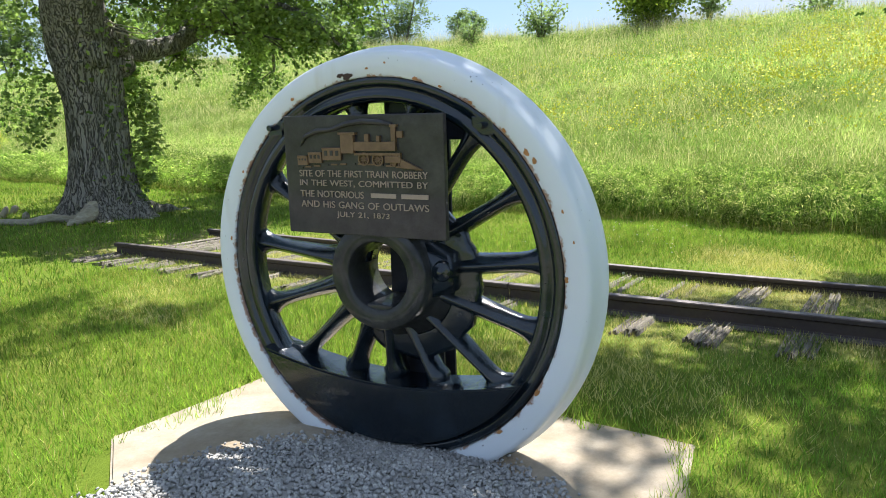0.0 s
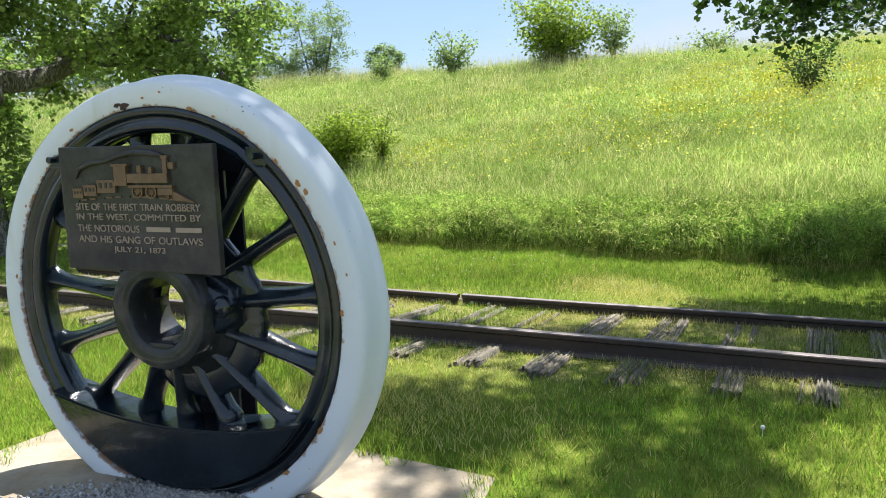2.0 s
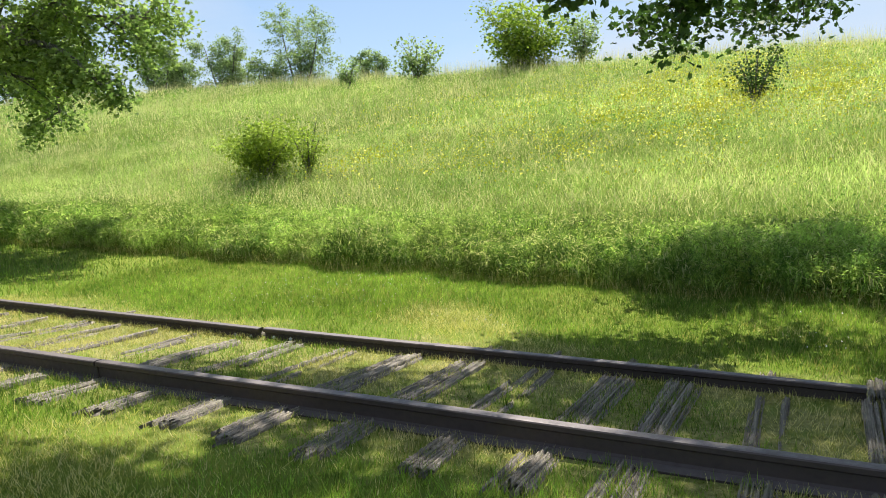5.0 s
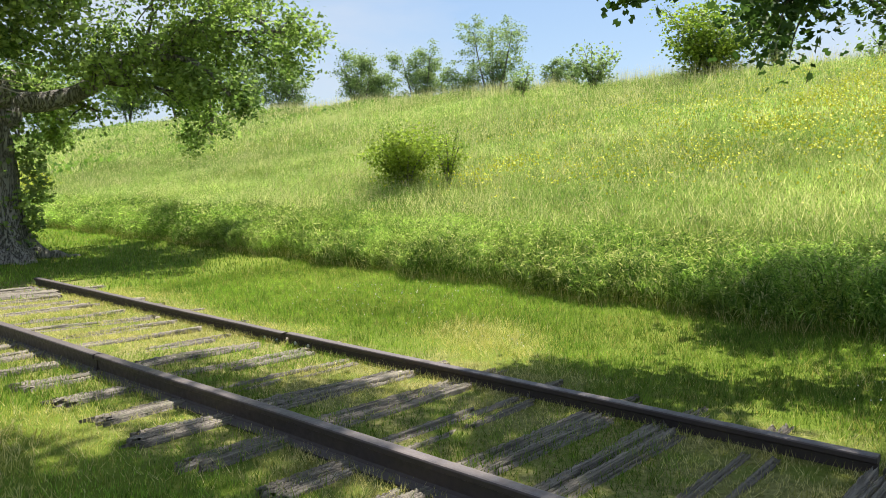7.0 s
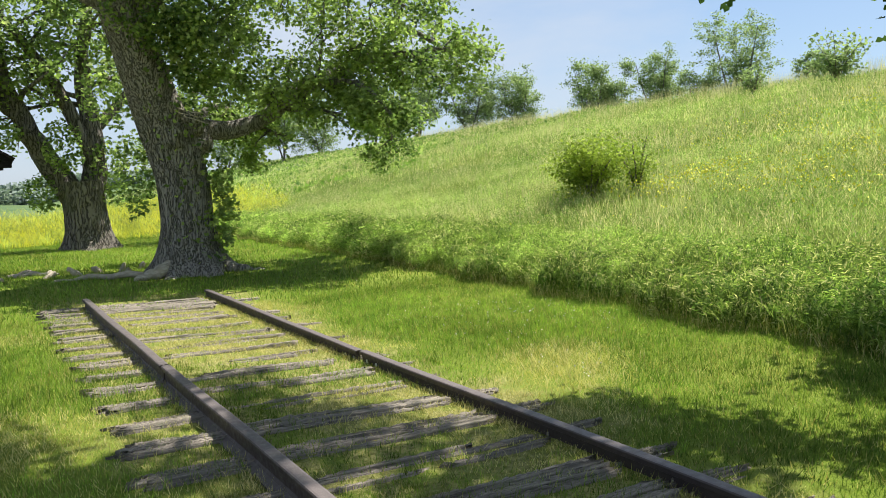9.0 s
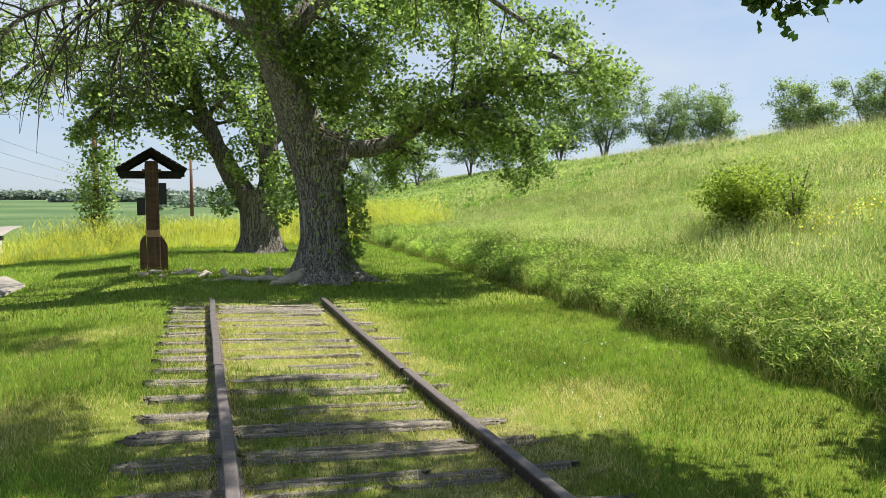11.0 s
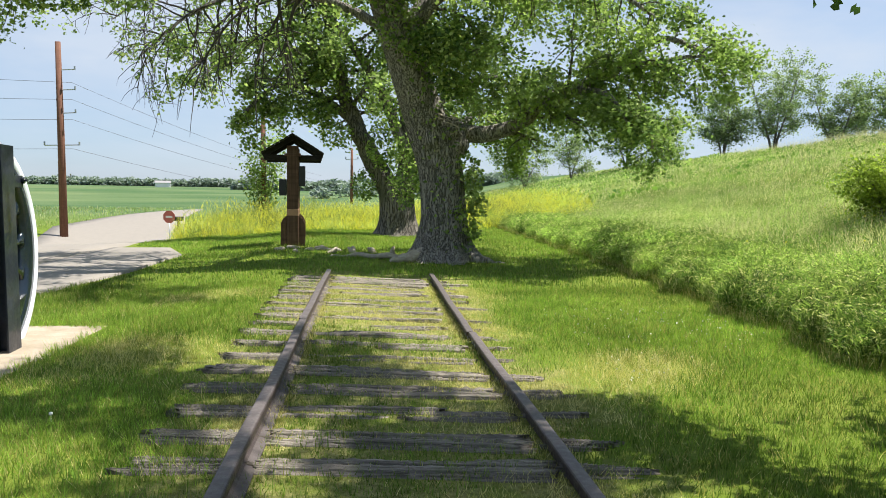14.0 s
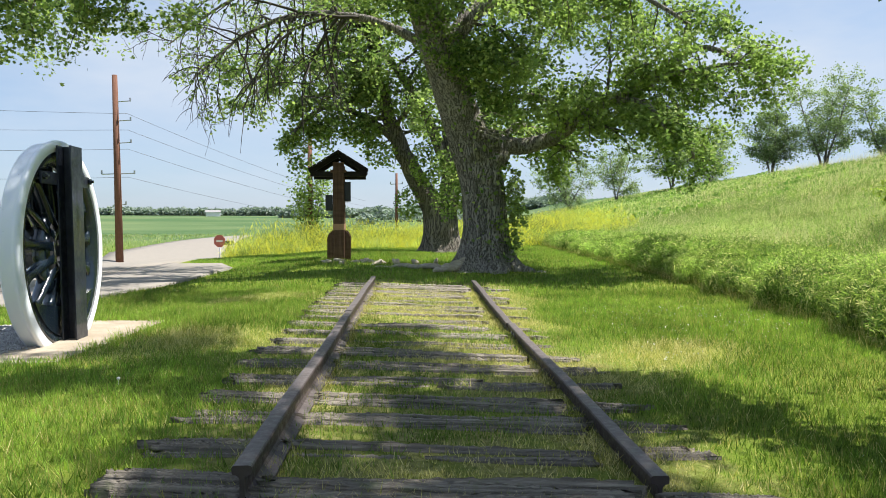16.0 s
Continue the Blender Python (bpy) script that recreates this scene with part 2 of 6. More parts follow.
M_ground = ground_mat()
M_lawn = blade_mat("lawn_blades", (0.065, 0.14, 0.02), (0.175, 0.285, 0.042), (0.315, 0.42, 0.075), (0.4, 0.35, 0.13), 0.10, share=0.45, tuft=13.0)
M_strawgrass = blade_mat("dry_blades", (0.16, 0.19, 0.03), (0.42, 0.41, 0.11), (0.62, 0.56, 0.21), (0.72, 0.62, 0.32), 0.35, 2.0)
M_foot = blade_mat("tall_green_grass", (0.045, 0.115, 0.022), (0.2, 0.31, 0.066), (0.47, 0.58, 0.175), (0.6, 0.58, 0.33), 0.1, 0.7, 0.5, 0.55, tuft=5.0)
M_meadow = blade_mat("meadow_grass", (0.1, 0.16, 0.038), (0.255, 0.365, 0.11), (0.49, 0.57, 0.24), (0.7, 0.63, 0.43), 0.2, 0.16, share=0.55, tuft=2.6)
M_stalk = blade_mat("pale_seed_stalk", (0.36, 0.34, 0.17), (0.5, 0.46, 0.27), (0.62, 0.57, 0.38), (0.66, 0.6, 0.42), 0.3, 0.5, share=0.4)
M_weed = leaf_mat("meadow_weed_leaf", (0.08, 0.16, 0.035), (0.17, 0.28, 0.06), (0.33, 0.43, 0.1), 0.5, 0.8)
M_flower = plain_mat("yellow_blossom", (0.72, 0.67, 0.04), 0.7, 0, 0.15)
M_clover = plain_mat("white_clover", (0.7, 0.68, 0.6), 0.8, 0, 0.1)
M_brush = blade_mat("yellow_brush", (0.17, 0.24, 0.055), (0.34, 0.41, 0.11), (0.5, 0.53, 0.17), (0.68, 0.62, 0.08), 0.36, 0.25, share=0.5, tuft=1.7)
M_leaf = leaf_mat("maple_leaf", (0.07, 0.12, 0.038), (0.215, 0.295, 0.09), (0.47, 0.53, 0.18), 0.5)
M_leaf_oak = leaf_mat("dark_oak_leaf", (0.026, 0.055, 0.016), (0.06, 0.105, 0.028), (0.12, 0.175, 0.05), 0.35)
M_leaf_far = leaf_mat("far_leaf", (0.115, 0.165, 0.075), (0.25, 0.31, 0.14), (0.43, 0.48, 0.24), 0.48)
# distance haze is put into this pale blue-grey leaf colour
M_woods_haze = leaf_mat("far_woods_leaf_hazed", (0.15, 0.19, 0.175), (0.22, 0.265, 0.23), (0.3, 0.345, 0.29), 0.3)
M_leaf_bush = leaf_mat("bush_leaf", (0.07, 0.115, 0.02), (0.2, 0.27, 0.042), (0.46, 0.51, 0.09), 0.5)
M_bark = bark_mat("furrowed_bark", (0.25, 0.222, 0.19), (0.47, 0.43, 0.375), 1.6)
M_bark2 = bark_mat("grey_bark", (0.15, 0.13, 0.11), (0.26, 0.23, 0.195), 1.2)
M_deadwood = plain_mat("dead_twig", (0.06, 0.05, 0.042), 0.9)
M_root = wood_mat("bleached_root", (0.27, 0.22, 0.16), (0.62, 0.55, 0.43), (6, 30, 30))
M_white = white_tyre()
M_black = paint_black("black_gloss_paint")
M_hub = paint_black("black_hub_paint", (0.012, 0.0125, 0.0135), 0.5)
M_navy = paint_black("blue_black_post_paint", (0.006, 0.009, 0.018), 0.4)
M_plaque = paint_black("dark_bronze", (0.025, 0.021, 0.0215), 0.5)
M_gilt = plain_mat("worn_gilt_bronze", (0.17, 0.105, 0.055), 0.5, 0.3, 0.55, 30)
M_letter = plain_mat("pale_bronze_letters", (0.36, 0.28, 0.22), 0.55, 0.2, 0.2, 60)
M_rust = plain_mat("orange_rust", (0.42, 0.2, 0.07), 0.85, 0, 0.5, 60)
M_scale = plain_mat("dark_rust_scale", (0.06, 0.035, 0.025), 0.85, 0, 0.4, 60)
M_rail = rail_mat()
M_tie = wood_mat("weathered_tie", (0.03, 0.026, 0.023), (0.4, 0.35, 0.28), (2.2, 70.0, 70.0), 0.6)
M_concrete = stone_mat("old_concrete", (0.33, 0.275, 0.205), (0.5, 0.43, 0.335), 40.0, stain=(0.22, 0.165, 0.1))
M_gravel = stone_mat("limestone_gravel", (0.36, 0.35, 0.335), (0.68, 0.66, 0.62), 60.0, True)
M_gravelbed = stone_mat("gravel_fines", (0.36, 0.345, 0.32), (0.58, 0.56, 0.52), 90.0)
M_road = stone_mat("pale_chip_seal", (0.22, 0.198, 0.168), (0.32, 0.287, 0.245), 25.0, stain=(0.24, 0.215, 0.185))
M_postwood = wood_mat("brown_stained_timber", (0.075, 0.04, 0.025), (0.17, 0.1, 0.066), (24.0, 24.0, 1.6))
M_darkwood = wood_mat("dark_roof_boards", (0.014, 0.012, 0.011), (0.04, 0.034, 0.03), (24.0, 1.6, 24.0))
M_palewood = plain_mat("bare_pale_wood", (0.4, 0.22, 0.13), 0.8)
M_pole = wood_mat("red_brown_pole", (0.12, 0.055, 0.035), (0.25, 0.125, 0.085), (20.0, 20.0, 0.8))
M_wire = plain_mat("grey_wire", (0.1, 0.1, 0.11), 0.5)
M_metal = plain_mat("galvanised_steel", (0.35, 0.36, 0.37), 0.45, 0.8)
M_red = plain_mat("faded_red_sign", (0.42, 0.1, 0.07), 0.5, 0, 0.1)
M_sheet = plain_mat("white_siding", (0.75, 0.75, 0.73), 0.7, 0, 0.05)
M_roofgrey = plain_mat("grey_roofing", (0.25, 0.24, 0.24), 0.8)
M_black_plain = plain_mat("black_plastic", (0.012, 0.012, 0.013), 0.5)


# ---- mesh helpers ----
rng = np.random.default_rng(7)


def part(name, bm, material, parent=None, label="", smooth=True):
    me = bpy.data.meshes.new(name)
    bm.normal_update()
    bm.to_mesh(me)
    bm.free()
    me.materials.append(material)
    if smooth:
        me.shade_smooth()
    ob = new(name, me)
    if parent is not None:
        ob.parent = parent
    if label:
        ob["label"] = label
    return ob


def soup(name, verts, faces, material, parent=None, smooth=False):
    """A mesh from numpy arrays; faces is an (n, k) array."""
    me = bpy.data.meshes.new(name)
    nv, (nf, k) = len(verts), faces.shape
    me.vertices.add(nv)
    me.vertices.foreach_set("co", np.ascontiguousarray(verts, dtype=np.float32).ravel())
    me.loops.add(nf * k)
    me.loops.foreach_set("vertex_index", np.ascontiguousarray(faces, dtype=np.int32).ravel())
    me.polygons.add(nf)
    me.polygons.foreach_set("loop_start", np.arange(nf, dtype=np.int32) * k)
    me.update(calc_edges=True)
    me.materials.append(material)
    if smooth:
        me.shade_smooth()
    ob = new(name, me)
    if parent is not None:
        ob.parent = parent
    return ob


def empty(name, m):
    ob = new(name)
    ob.empty_display_size = 0.1
    ob.matrix_world = m
    return ob


def box(bm, lo, hi, bevel=0.0, m=None):
    c = [(a + b) / 2 for a, b in zip(lo, hi)]
    s = [abs(b - a) for a, b in zip(lo, hi)]
    r = bmesh.ops.create_cube(bm, size=1.0, matrix=Matrix.Translation(c) @ Matrix.Diagonal((*s, 1)))
    if bevel:
        es = list({e for v in r["verts"] for e in v.link_edges})
        r2 = bmesh.ops.bevel(bm, geom=es, offset=bevel, segments=2, affect="EDGES", profile=0.6)
        vs = list({v for f in r2["faces"] for v in f.verts} | {v for v in r["verts"] if v.is_valid})
    else:
        vs = r["verts"]
    if m is not None:
        bmesh.ops.transform(bm, matrix=m, verts=[v for v in vs if v.is_valid])


def lathe(bm, profile, n=96, closed=True):
    """Turns (x, r) pairs round the x axis."""
    rings = []
    for i in range(n):
        a = 2 * math.pi * i / n
        rings.append([bm.verts.new((x, r * math.cos(a), r * math.sin(a))) for x, r in profile])
    k = len(profile)
    for i in range(n):
        p, q = rings[i], rings[(i + 1) % n]
        for j in range(k if closed else k - 1):
            bm.faces.new((p[j], p[(j + 1) % k], q[(j + 1) % k], q[j]))
    bmesh.ops.recalc_face_normals(bm, faces=bm.faces)


def tube(bm, pts, radii, n=10, cap=True, squash=None):
    """A tapered tube along a line of points."""
    pts = [Vector(p) for p in pts]
    prev, up = None, Vector((0.31, 0.12, 0.94))
    for i, p in enumerate(pts):
        d = (pts[min(i + 1, len(pts) - 1)] - pts[max(i - 1, 0)]).normalized()
        u = up - d * up.dot(d)
        if u.length < 0.05:
            u = Vector((1, 0, 0)) - d * d.x
        u.normalize()
        up = u
        w = d.cross(u)
        ring = []
        for j in range(n):
            a = 2 * math.pi * j / n
            r = radii[i]
            ring.append(bm.verts.new(p + (u * math.cos(a) + w * math.sin(a)) * r))
        if prev:
            for j in range(n):
                bm.faces.new((prev[j], prev[(j + 1) % n], ring[(j + 1) % n], ring[j]))
        elif cap:
            bm.faces.new(list(reversed(ring)))
        prev = ring
    if cap:
        bm.faces.new(prev)


def cyl(bm, a, b, r, n=16, r2=None):
    tube(bm, [a, b], [r, r if r2 is None else r2], n)


# ---- lie of the land ----
def smooth01(t):
    t = np.clip(t, 0, 1)
    return t * t * (3 - 2 * t)


FX = np.array([-9, -6, -3.2, -1.8, -1.35, -0.75, 0.75, 1.3, 2.2, 3.6, 4.8, 6.5, 10, 20, 27, 31, 36, 60, 200, 400], float)
FZ = np.array([-0.05, 0, 0, 0.045, 0.022, 0.02, -0.06, -0.056, -0.07, -0.02, 0.1, 0.34, 0.86, 2.95, 4.4, 5.0, 5.15, 4.9, 3.0, 1.0], float)


def land(x, y):
    x, y = np.asarray(x, float), np.asarray(y, float)
    shift = np.interp(y, [-20, 0, 3, 10, 24, 60, 120], [-0.5, -0.4, 0, 0.45, 1.0, 2.2, 6.0])
    xs = x - np.where(x > 1.5, shift * smooth01((x - 1.5) / 2.0), 0)
    z = sum(np.interp(xs + d, FX, FZ) for d in (-0.3, 0, 0.3)) / 3
    z = z + 0.1 * smooth01((y - 8.5) / 4) * smooth01((x + 4.5) / 2.5) * (1 - smooth01((x - 2) / 3))
    z = z - 2.3 * np.exp(-(((x + 13) / 13) ** 2 + ((y - 44) / 14) ** 2)) * (1 - smooth01((x - 0) / 6))
    z = z - 0.5 * smooth01((-x - 4.6) / 3) * smooth01((y - 16) / 8)
    d = np.hypot(x, y - 10)
    z = z + np.maximum(0, d - 120) * 0.0115 * (1 - smooth01((x - 5) / 60))
    amp = smooth01((x - 6) / 6) * (1 - smooth01((d - 80) / 60))
    z = z + amp * (0.13 * np.sin(x * 0.61 + 1.3 * np.sin(y * 0.23)) * np.cos(y * 0.37) + 0.05 * np.sin(x * 1.7 + y * 0.9))
    return z


def axis_steps(lo, hi, fine, a, b):
    mid = list(np.arange(lo, hi, fine))
    left, s, v = [], fine, lo
    while v > a:
        s *= 1.13
        v -= s
        left.append(v)
    right, s, v = [], fine, hi
    while v < b:
        s *= 1.13
        v += s
        right.append(v)
    return np.array(left[::-1] + mid + right)


gx = axis_steps(-8, 12, 0.18, -2600, 2600)
gy = axis_steps(-6, 24, 0.22, -2600, 2600)
GX, GY = np.meshgrid(gx, gy)
GZ = land(GX, GY)
verts = np.stack([GX.ravel(), GY.ravel(), GZ.ravel()], 1)
ii = np.arange(len(gx) * len(gy)).reshape(len(gy), len(gx))
quads = np.stack([ii[:-1, :-1].ravel(), ii[:-1, 1:].ravel(), ii[1:, 1:].ravel(), ii[1:, :-1].ravel()], 1)
ground = soup("ground", verts, quads, M_ground, smooth=True)
tagged(ground, "grassy ground with a long meadow bank and far fields", "ground", kind="structure")


def ribbon(name, left, right, lift, material, steps=8):
    """A paved sheet between two edge lines, laid on the land."""
    L, R = np.array(left, float), np.array(right, float)
    t = np.linspace(0, len(L) - 1, (len(L) - 1) * 6 + 1)
    k = np.arange(len(L))
    l = np.stack([np.interp(t, k, L[:, i]) for i in (0, 1)], 1)
    r = np.stack([np.interp(t, k, R[:, i]) for i in (0, 1)], 1)
    v, n = [], len(t)
    for s in np.linspace(0, 1, steps + 1):
        p = l * (1 - s) + r * s
        v.append(np.column_stack([p, land(p[:, 0], p[:, 1]) + lift]))
    low = [np.column_stack([q[:, :2], q[:, 2] - 0.12]) for q in (v[0], v[-1])]
    allv = np.concatenate([low[0], *v, low[1]])
    idx = np.arange(len(allv)).reshape(steps + 3, n)
    f = np.stack([idx[:-1, :-1].ravel(), idx[1:, :-1].ravel(), idx[1:, 1:].ravel(), idx[:-1, 1:].ravel()], 1)
    return soup(name, allv, f, material)


ROAD_W = [(-13.5, -60), (-11.5, -20), (-10.8, 0), (-10.6, 8), (-11.2, 16), (-14.0, 26), (-19.5, 40), (-22.2, 54), (-20.2, 63), (-16.9, 74)]
ROAD_E = [(-8.0, -60), (-6.6, -20), (-6.2, 0), (-5.6, 8), (-5.7, 16), (-7.2, 26), (-11.2, 40), (-13.0, 53), (-15.0, 62), (-16.0, 74)]
road = ribbon("road", ROAD_W, ROAD_E, 0.03, M_road)
tagged(road, "pale worn chip-seal country road beside the lawn", "road", kind="structure")
apron = ribbon("pavement", [(-5.72, 6.0), (-5.6, 8.2), (-5.6, 11), (-5.65, 13.5), (-5.7, 15.0)], [(-5.5, 5.6), (-4.1, 7.2), (-3.8, 10.0), (-3.75, 12.8), (-4.5, 15.0)], 0.034, M_road)
tagged(apron, "pale paved pull-off at the edge of the lawn", "pavement", kind="structure")


# ---- railway track ----
def rail_profile(h=0.14):
    return [(-0.065, 0), (0.065, 0), (0.065, 0.01), (0.02, 0.024), (0.0085, 0.036), (0.0085, h - 0.045), (0.017, h - 0.036),
            (0.034, h - 0.03), (0.035, h - 0.008), (0.03, h - 0.002), (0.02, h), (-0.02, h), (-0.03, h - 0.002), (-0.035, h - 0.008),
            (-0.034, h - 0.03), (-0.017, h - 0.036), (-0.0085, h - 0.045), (-0.0085, 0.036), (-0.02, 0.024), (-0.065, 0.01)]


def rail_body(bm, y0, y1, x0, x1, z0, z1, h=0.14):
    prof = rail_profile(h)
    n = max(2, int((y1 - y0) / 0.5))
    prev = None
    for i in range(n + 1):
        t = i / n
        y, x, z = y0 + (y1 - y0) * t, x0 + (x1 - x0) * t, z0 + (z1 - z0) * t
        w = 0.004 * math.sin(y * 2.1 + x0 * 5)
        ring = [bm.verts.new((x + px + w, y, z - h + pz)) for px, pz in prof]
        if prev:
            for j in range(len(prof)):
                bm.faces.new((prev[j], prev[(j + 1) % len(prof)], ring[(j + 1) % len(prof)], ring[j]))
        else:
            bm.faces.new(ring)
        prev = ring
    bm.faces.new(list(reversed(prev)))
    bmesh.ops.recalc_face_normals(bm, faces=bm.faces)


RAILS = [("rail", 0.0, 8.99, -0.752, -0.762, 0.16, 0.142), ("rail", 0.18, 4.40, 0.752, 0.735, 0.042, 0.04), ("rail", 4.44, 9.34, 0.722, 0.778, 0.036, 0.047)]
for k, (nm, y0, y1, x0, x1, z0, z1) in enumerate(RAILS):
    e = empty(nm, pose(0, 0, 0))
    tagged(e, ("long rusted steel rail lying on old ties", "short rusted rail ending at an open joint", "rusted rail with bolt holes at an open joint")[k], "rail", "rails of the track")
    bm = bmesh.new()
    if k == 0:   # two lengths butted end to end
        f = (4.51 - y0) / (y1 - y0)
        xm, zm = x0 + (x1 - x0) * f, z0 + (z1 - z0) * f
        rail_body(bm, y0, 4.507, x0, xm, z0, zm)
        part("rail_bar", bm, M_rail, e, smooth=False)
        bm = bmesh.new()
        rail_body(bm, 4.513, y1, xm - 0.007, x1, zm + 0.002, z1)
    else:
        rail_body(bm, y0, y1, x0, x1, z0, z1)
    part("rail_bar", bm, M_rail, e, smooth=False)
    if k:  # bolt holes at the joint
        for j in range(2):
            yb = (y1 - 0.09 - 0.16 * j) if k == 1 else (y0 + 0.09 + 0.16 * j)
            xb = 0.735 if k == 1 else 0.722
            bm = bmesh.new()
            cyl(bm, (xb - 0.0135, yb, z0 - 0.075), (xb - 0.0085, yb, z0 - 0.075), 0.015, 12)
            part("bolt_hole", bm, M_clover if k == 1 else M_metal, e, "pale worn bolt hole")

TIE_Y = [0.12, 0.66, 1.16, 1.55, 2.05, 2.55, 3.04, 3.55, 4.02, 4.5, 4.96, 5.42, 5.84, 6.3, 6.78, 7.3, 7.72, 8.1, 8.5, 8.92]
TIE_KIND = "bsbbsbbsswwwwswwwwbb"   # b: broad, s: split wide apart, w: worn to thin strips


def strand_mesh(r, length, width, sink):
    """One weathered strip of a tie: cracked top, ragged ends, sides that run into the soil."""
    nx, ny = 54, 9
    ph = r.uniform(0, 6.28, 6)
    groove = np.zeros(ny)
    for _ in range(3):
        groove[r.integers(1, ny - 1)] -= r.uniform(0.012, 0.026)
    lump = r.normal(0, 0.004, ny)
    X = np.linspace(-length / 2, length / 2, nx)
    V, F = [], []
    for i, x in enumerate(X):
        low = 0.009 * math.sin(x * 1.7 + ph[0]) + 0.006 * math.sin(x * 4.3 + ph[1]) - sink * (0.5 + 0.5 * math.sin(x * 2.2 + ph[2]))
        narrow = 1 - 0.1 * abs(math.sin(x * 3.1 + ph[3])) - 0.1 * r.random()
        side = 0.006 * math.sin(x * 2.6 + ph[4])
        for j in range(ny):
            u = 2 * j / (ny - 1) - 1
            z = low + lump[j] + groove[j] * (0.5 + 0.5 * math.sin(x * 2.9 + ph[5] + j * 1.3)) - 0.014 * max(0, abs(u) - 0.7) / 0.3 + r.normal(0, 0.0035)
            ex = 0.035 * r.standard_normal() if i in (0, nx - 1) else 0
            V.append((x + ex, u * width / 2 * narrow + side, z))
    for i in range(nx - 1):
        for j in range(ny - 1):
            q = i * ny + j
            F.append((q, q + ny, q + ny + 1, q + 1))
    rim = [i * ny for i in range(nx)] + [(nx - 1) * ny + j for j in range(1, ny)] + [i * ny + ny - 1 for i in range(nx - 2, -1, -1)] + [j for j in range(ny - 2, 0, -1)]
    base = len(V)
    for q in rim:
        V.append((V[q][0], V[q][1], -0.13))
    for k in range(len(rim)):
        k2 = (k + 1) % len(rim)
        F.append((rim[k], base + k, base + k2, rim[k2]))
    return np.array(V), np.array(F)


for k, y in enumerate(TIE_Y):
    r = np.random.default_rng(100 + k)
    kind = TIE_KIND[k]
    zl, zr = (0.048, -0.046) if k else (0.07, -0.02)
    tilt = math.degrees(math.atan2(zr - zl, 2.53))
    tie = empty("railway_tie", pose(-0.035, y, (zl + zr) / 2, 0, -tilt, -1.5 + 3.0 * ((k * 37) % 10) / 10))
    tagged(tie, {"b": "grey weathered wooden railway tie with deep cracks", "s": "grey wooden railway tie split apart lengthwise in grass", "w": "worn-down grey railway tie half buried in grass"}[kind], "railway tie", "ties under the track")
    slab_rows = [(-0.082, 0.046), (-0.041, 0.042), (0.0, 0.044), (0.042, 0.042), (0.082, 0.044)]
    pieces = [(-1.265 + 0.05 * r.random(), -0.7, off, w, 0.006) for off, w in slab_rows[: 5 if kind == "b" else 4]]
    if kind == "b":
        pieces += [(-0.7, 0.69, off, w, 0.006) for off, w in slab_rows]
        pieces += [(0.78, r.uniform(1.0, 1.25), off, w, 0.016) for off, w in slab_rows[1:4]]
    elif kind == "s":
        cut = r.uniform(-0.4, 0.4)
        pieces += [(-0.7, cut, -0.07, 0.048, 0.012), (cut + 0.12, 0.66, -0.078, 0.044, 0.016), (-0.7, 0.68, 0.05, 0.05, 0.01), (-0.6, 0.3, 0.092, 0.03, 0.018)]
        pieces += [(0.8, r.uniform(0.95, 1.2), 0.02, 0.05, 0.02), (0.82, r.uniform(0.95, 1.15), 0.07, 0.04, 0.022)]
    else:
        pieces += [(-0.68, r.uniform(0.35, 0.66), -0.035, 0.05, 0.014), (r.uniform(-0.6, -0.1), 0.6, 0.04, 0.042, 0.018)]
        pieces += [(0.8, r.uniform(0.95, 1.15), 0.0, 0.05, 0.022)]
    for a, b, off, w, sink in pieces:
        a, b = a + r.uniform(0, 0.05), b - r.uniform(0, 0.05)
        V, F = strand_mesh(r, b - a, w * r.uniform(0.95, 1.12), sink)
        st = soup("strip", V, F, M_tie, tie)
        st.location = ((a + b) / 2, off, 0.003 * r.standard_normal() + 0.005)

# ---- driving wheel monument ----
WX, WY, WZ, WYAW = -3.19, 3.876, 0.756, 3.5
pad = bmesh.new()
pts = [(-2.6, 2.74), (-2.57, 3.4), (-2.48, 4.1), (-2.36, 4.94), (-3.1, 4.95), (-3.72, 4.98), (-4.0, 4.6), (-4.05, 3.6), (-3.9, 2.72), (-3.1, 2.66)]
top = [pad.verts.new((x, y, 0.02)) for x, y in pts]
bot = [pad.verts.new((x, y, -0.15)) for x, y in pts]
pad.faces.new(list(reversed(top)))
for i in range(len(pts)):
    pad.faces.new((top[i], top[(i + 1) % len(pts)], bot[(i + 1) % len(pts)], bot[i]))
bmesh.ops.recalc_face_normals(pad, faces=pad.faces)
bmesh.ops.bevel(pad, geom=[e for e in pad.edges if all(abs(v.co.z - 0.02) < 1e-4 for v in e.verts)], offset=0.012, segments=2, affect="EDGES")
slab = part("concrete_pad", pad, M_concrete, smooth=False)
tagged(slab, "worn tan concrete slab beneath the driving wheel", "concrete slab", kind="structure")

wheel = empty("driving_wheel", pose(WX, WY, WZ, 0, -0.8, WYAW) @ Matrix.Diagonal((0.976, 0.976, 0.976, 1)))
tagged(wheel, "black spoked locomotive driving wheel with white-painted tyre on slab", "locomotive wheel")
bm = bmesh.new()
lathe(bm, [(0.0, 0.792), (-0.005, 0.797), (-0.006, 0.868), (-0.002, 0.882), (0.01, 0.89), (0.03, 0.893), (0.094, 0.897), (0.108, 0.902), (0.118, 0.911), (0.13, 0.917), (0.143, 0.915), (0.152, 0.906), (0.155, 0.892), (0.155, 0.83), (0.1, 0.792)], 200)
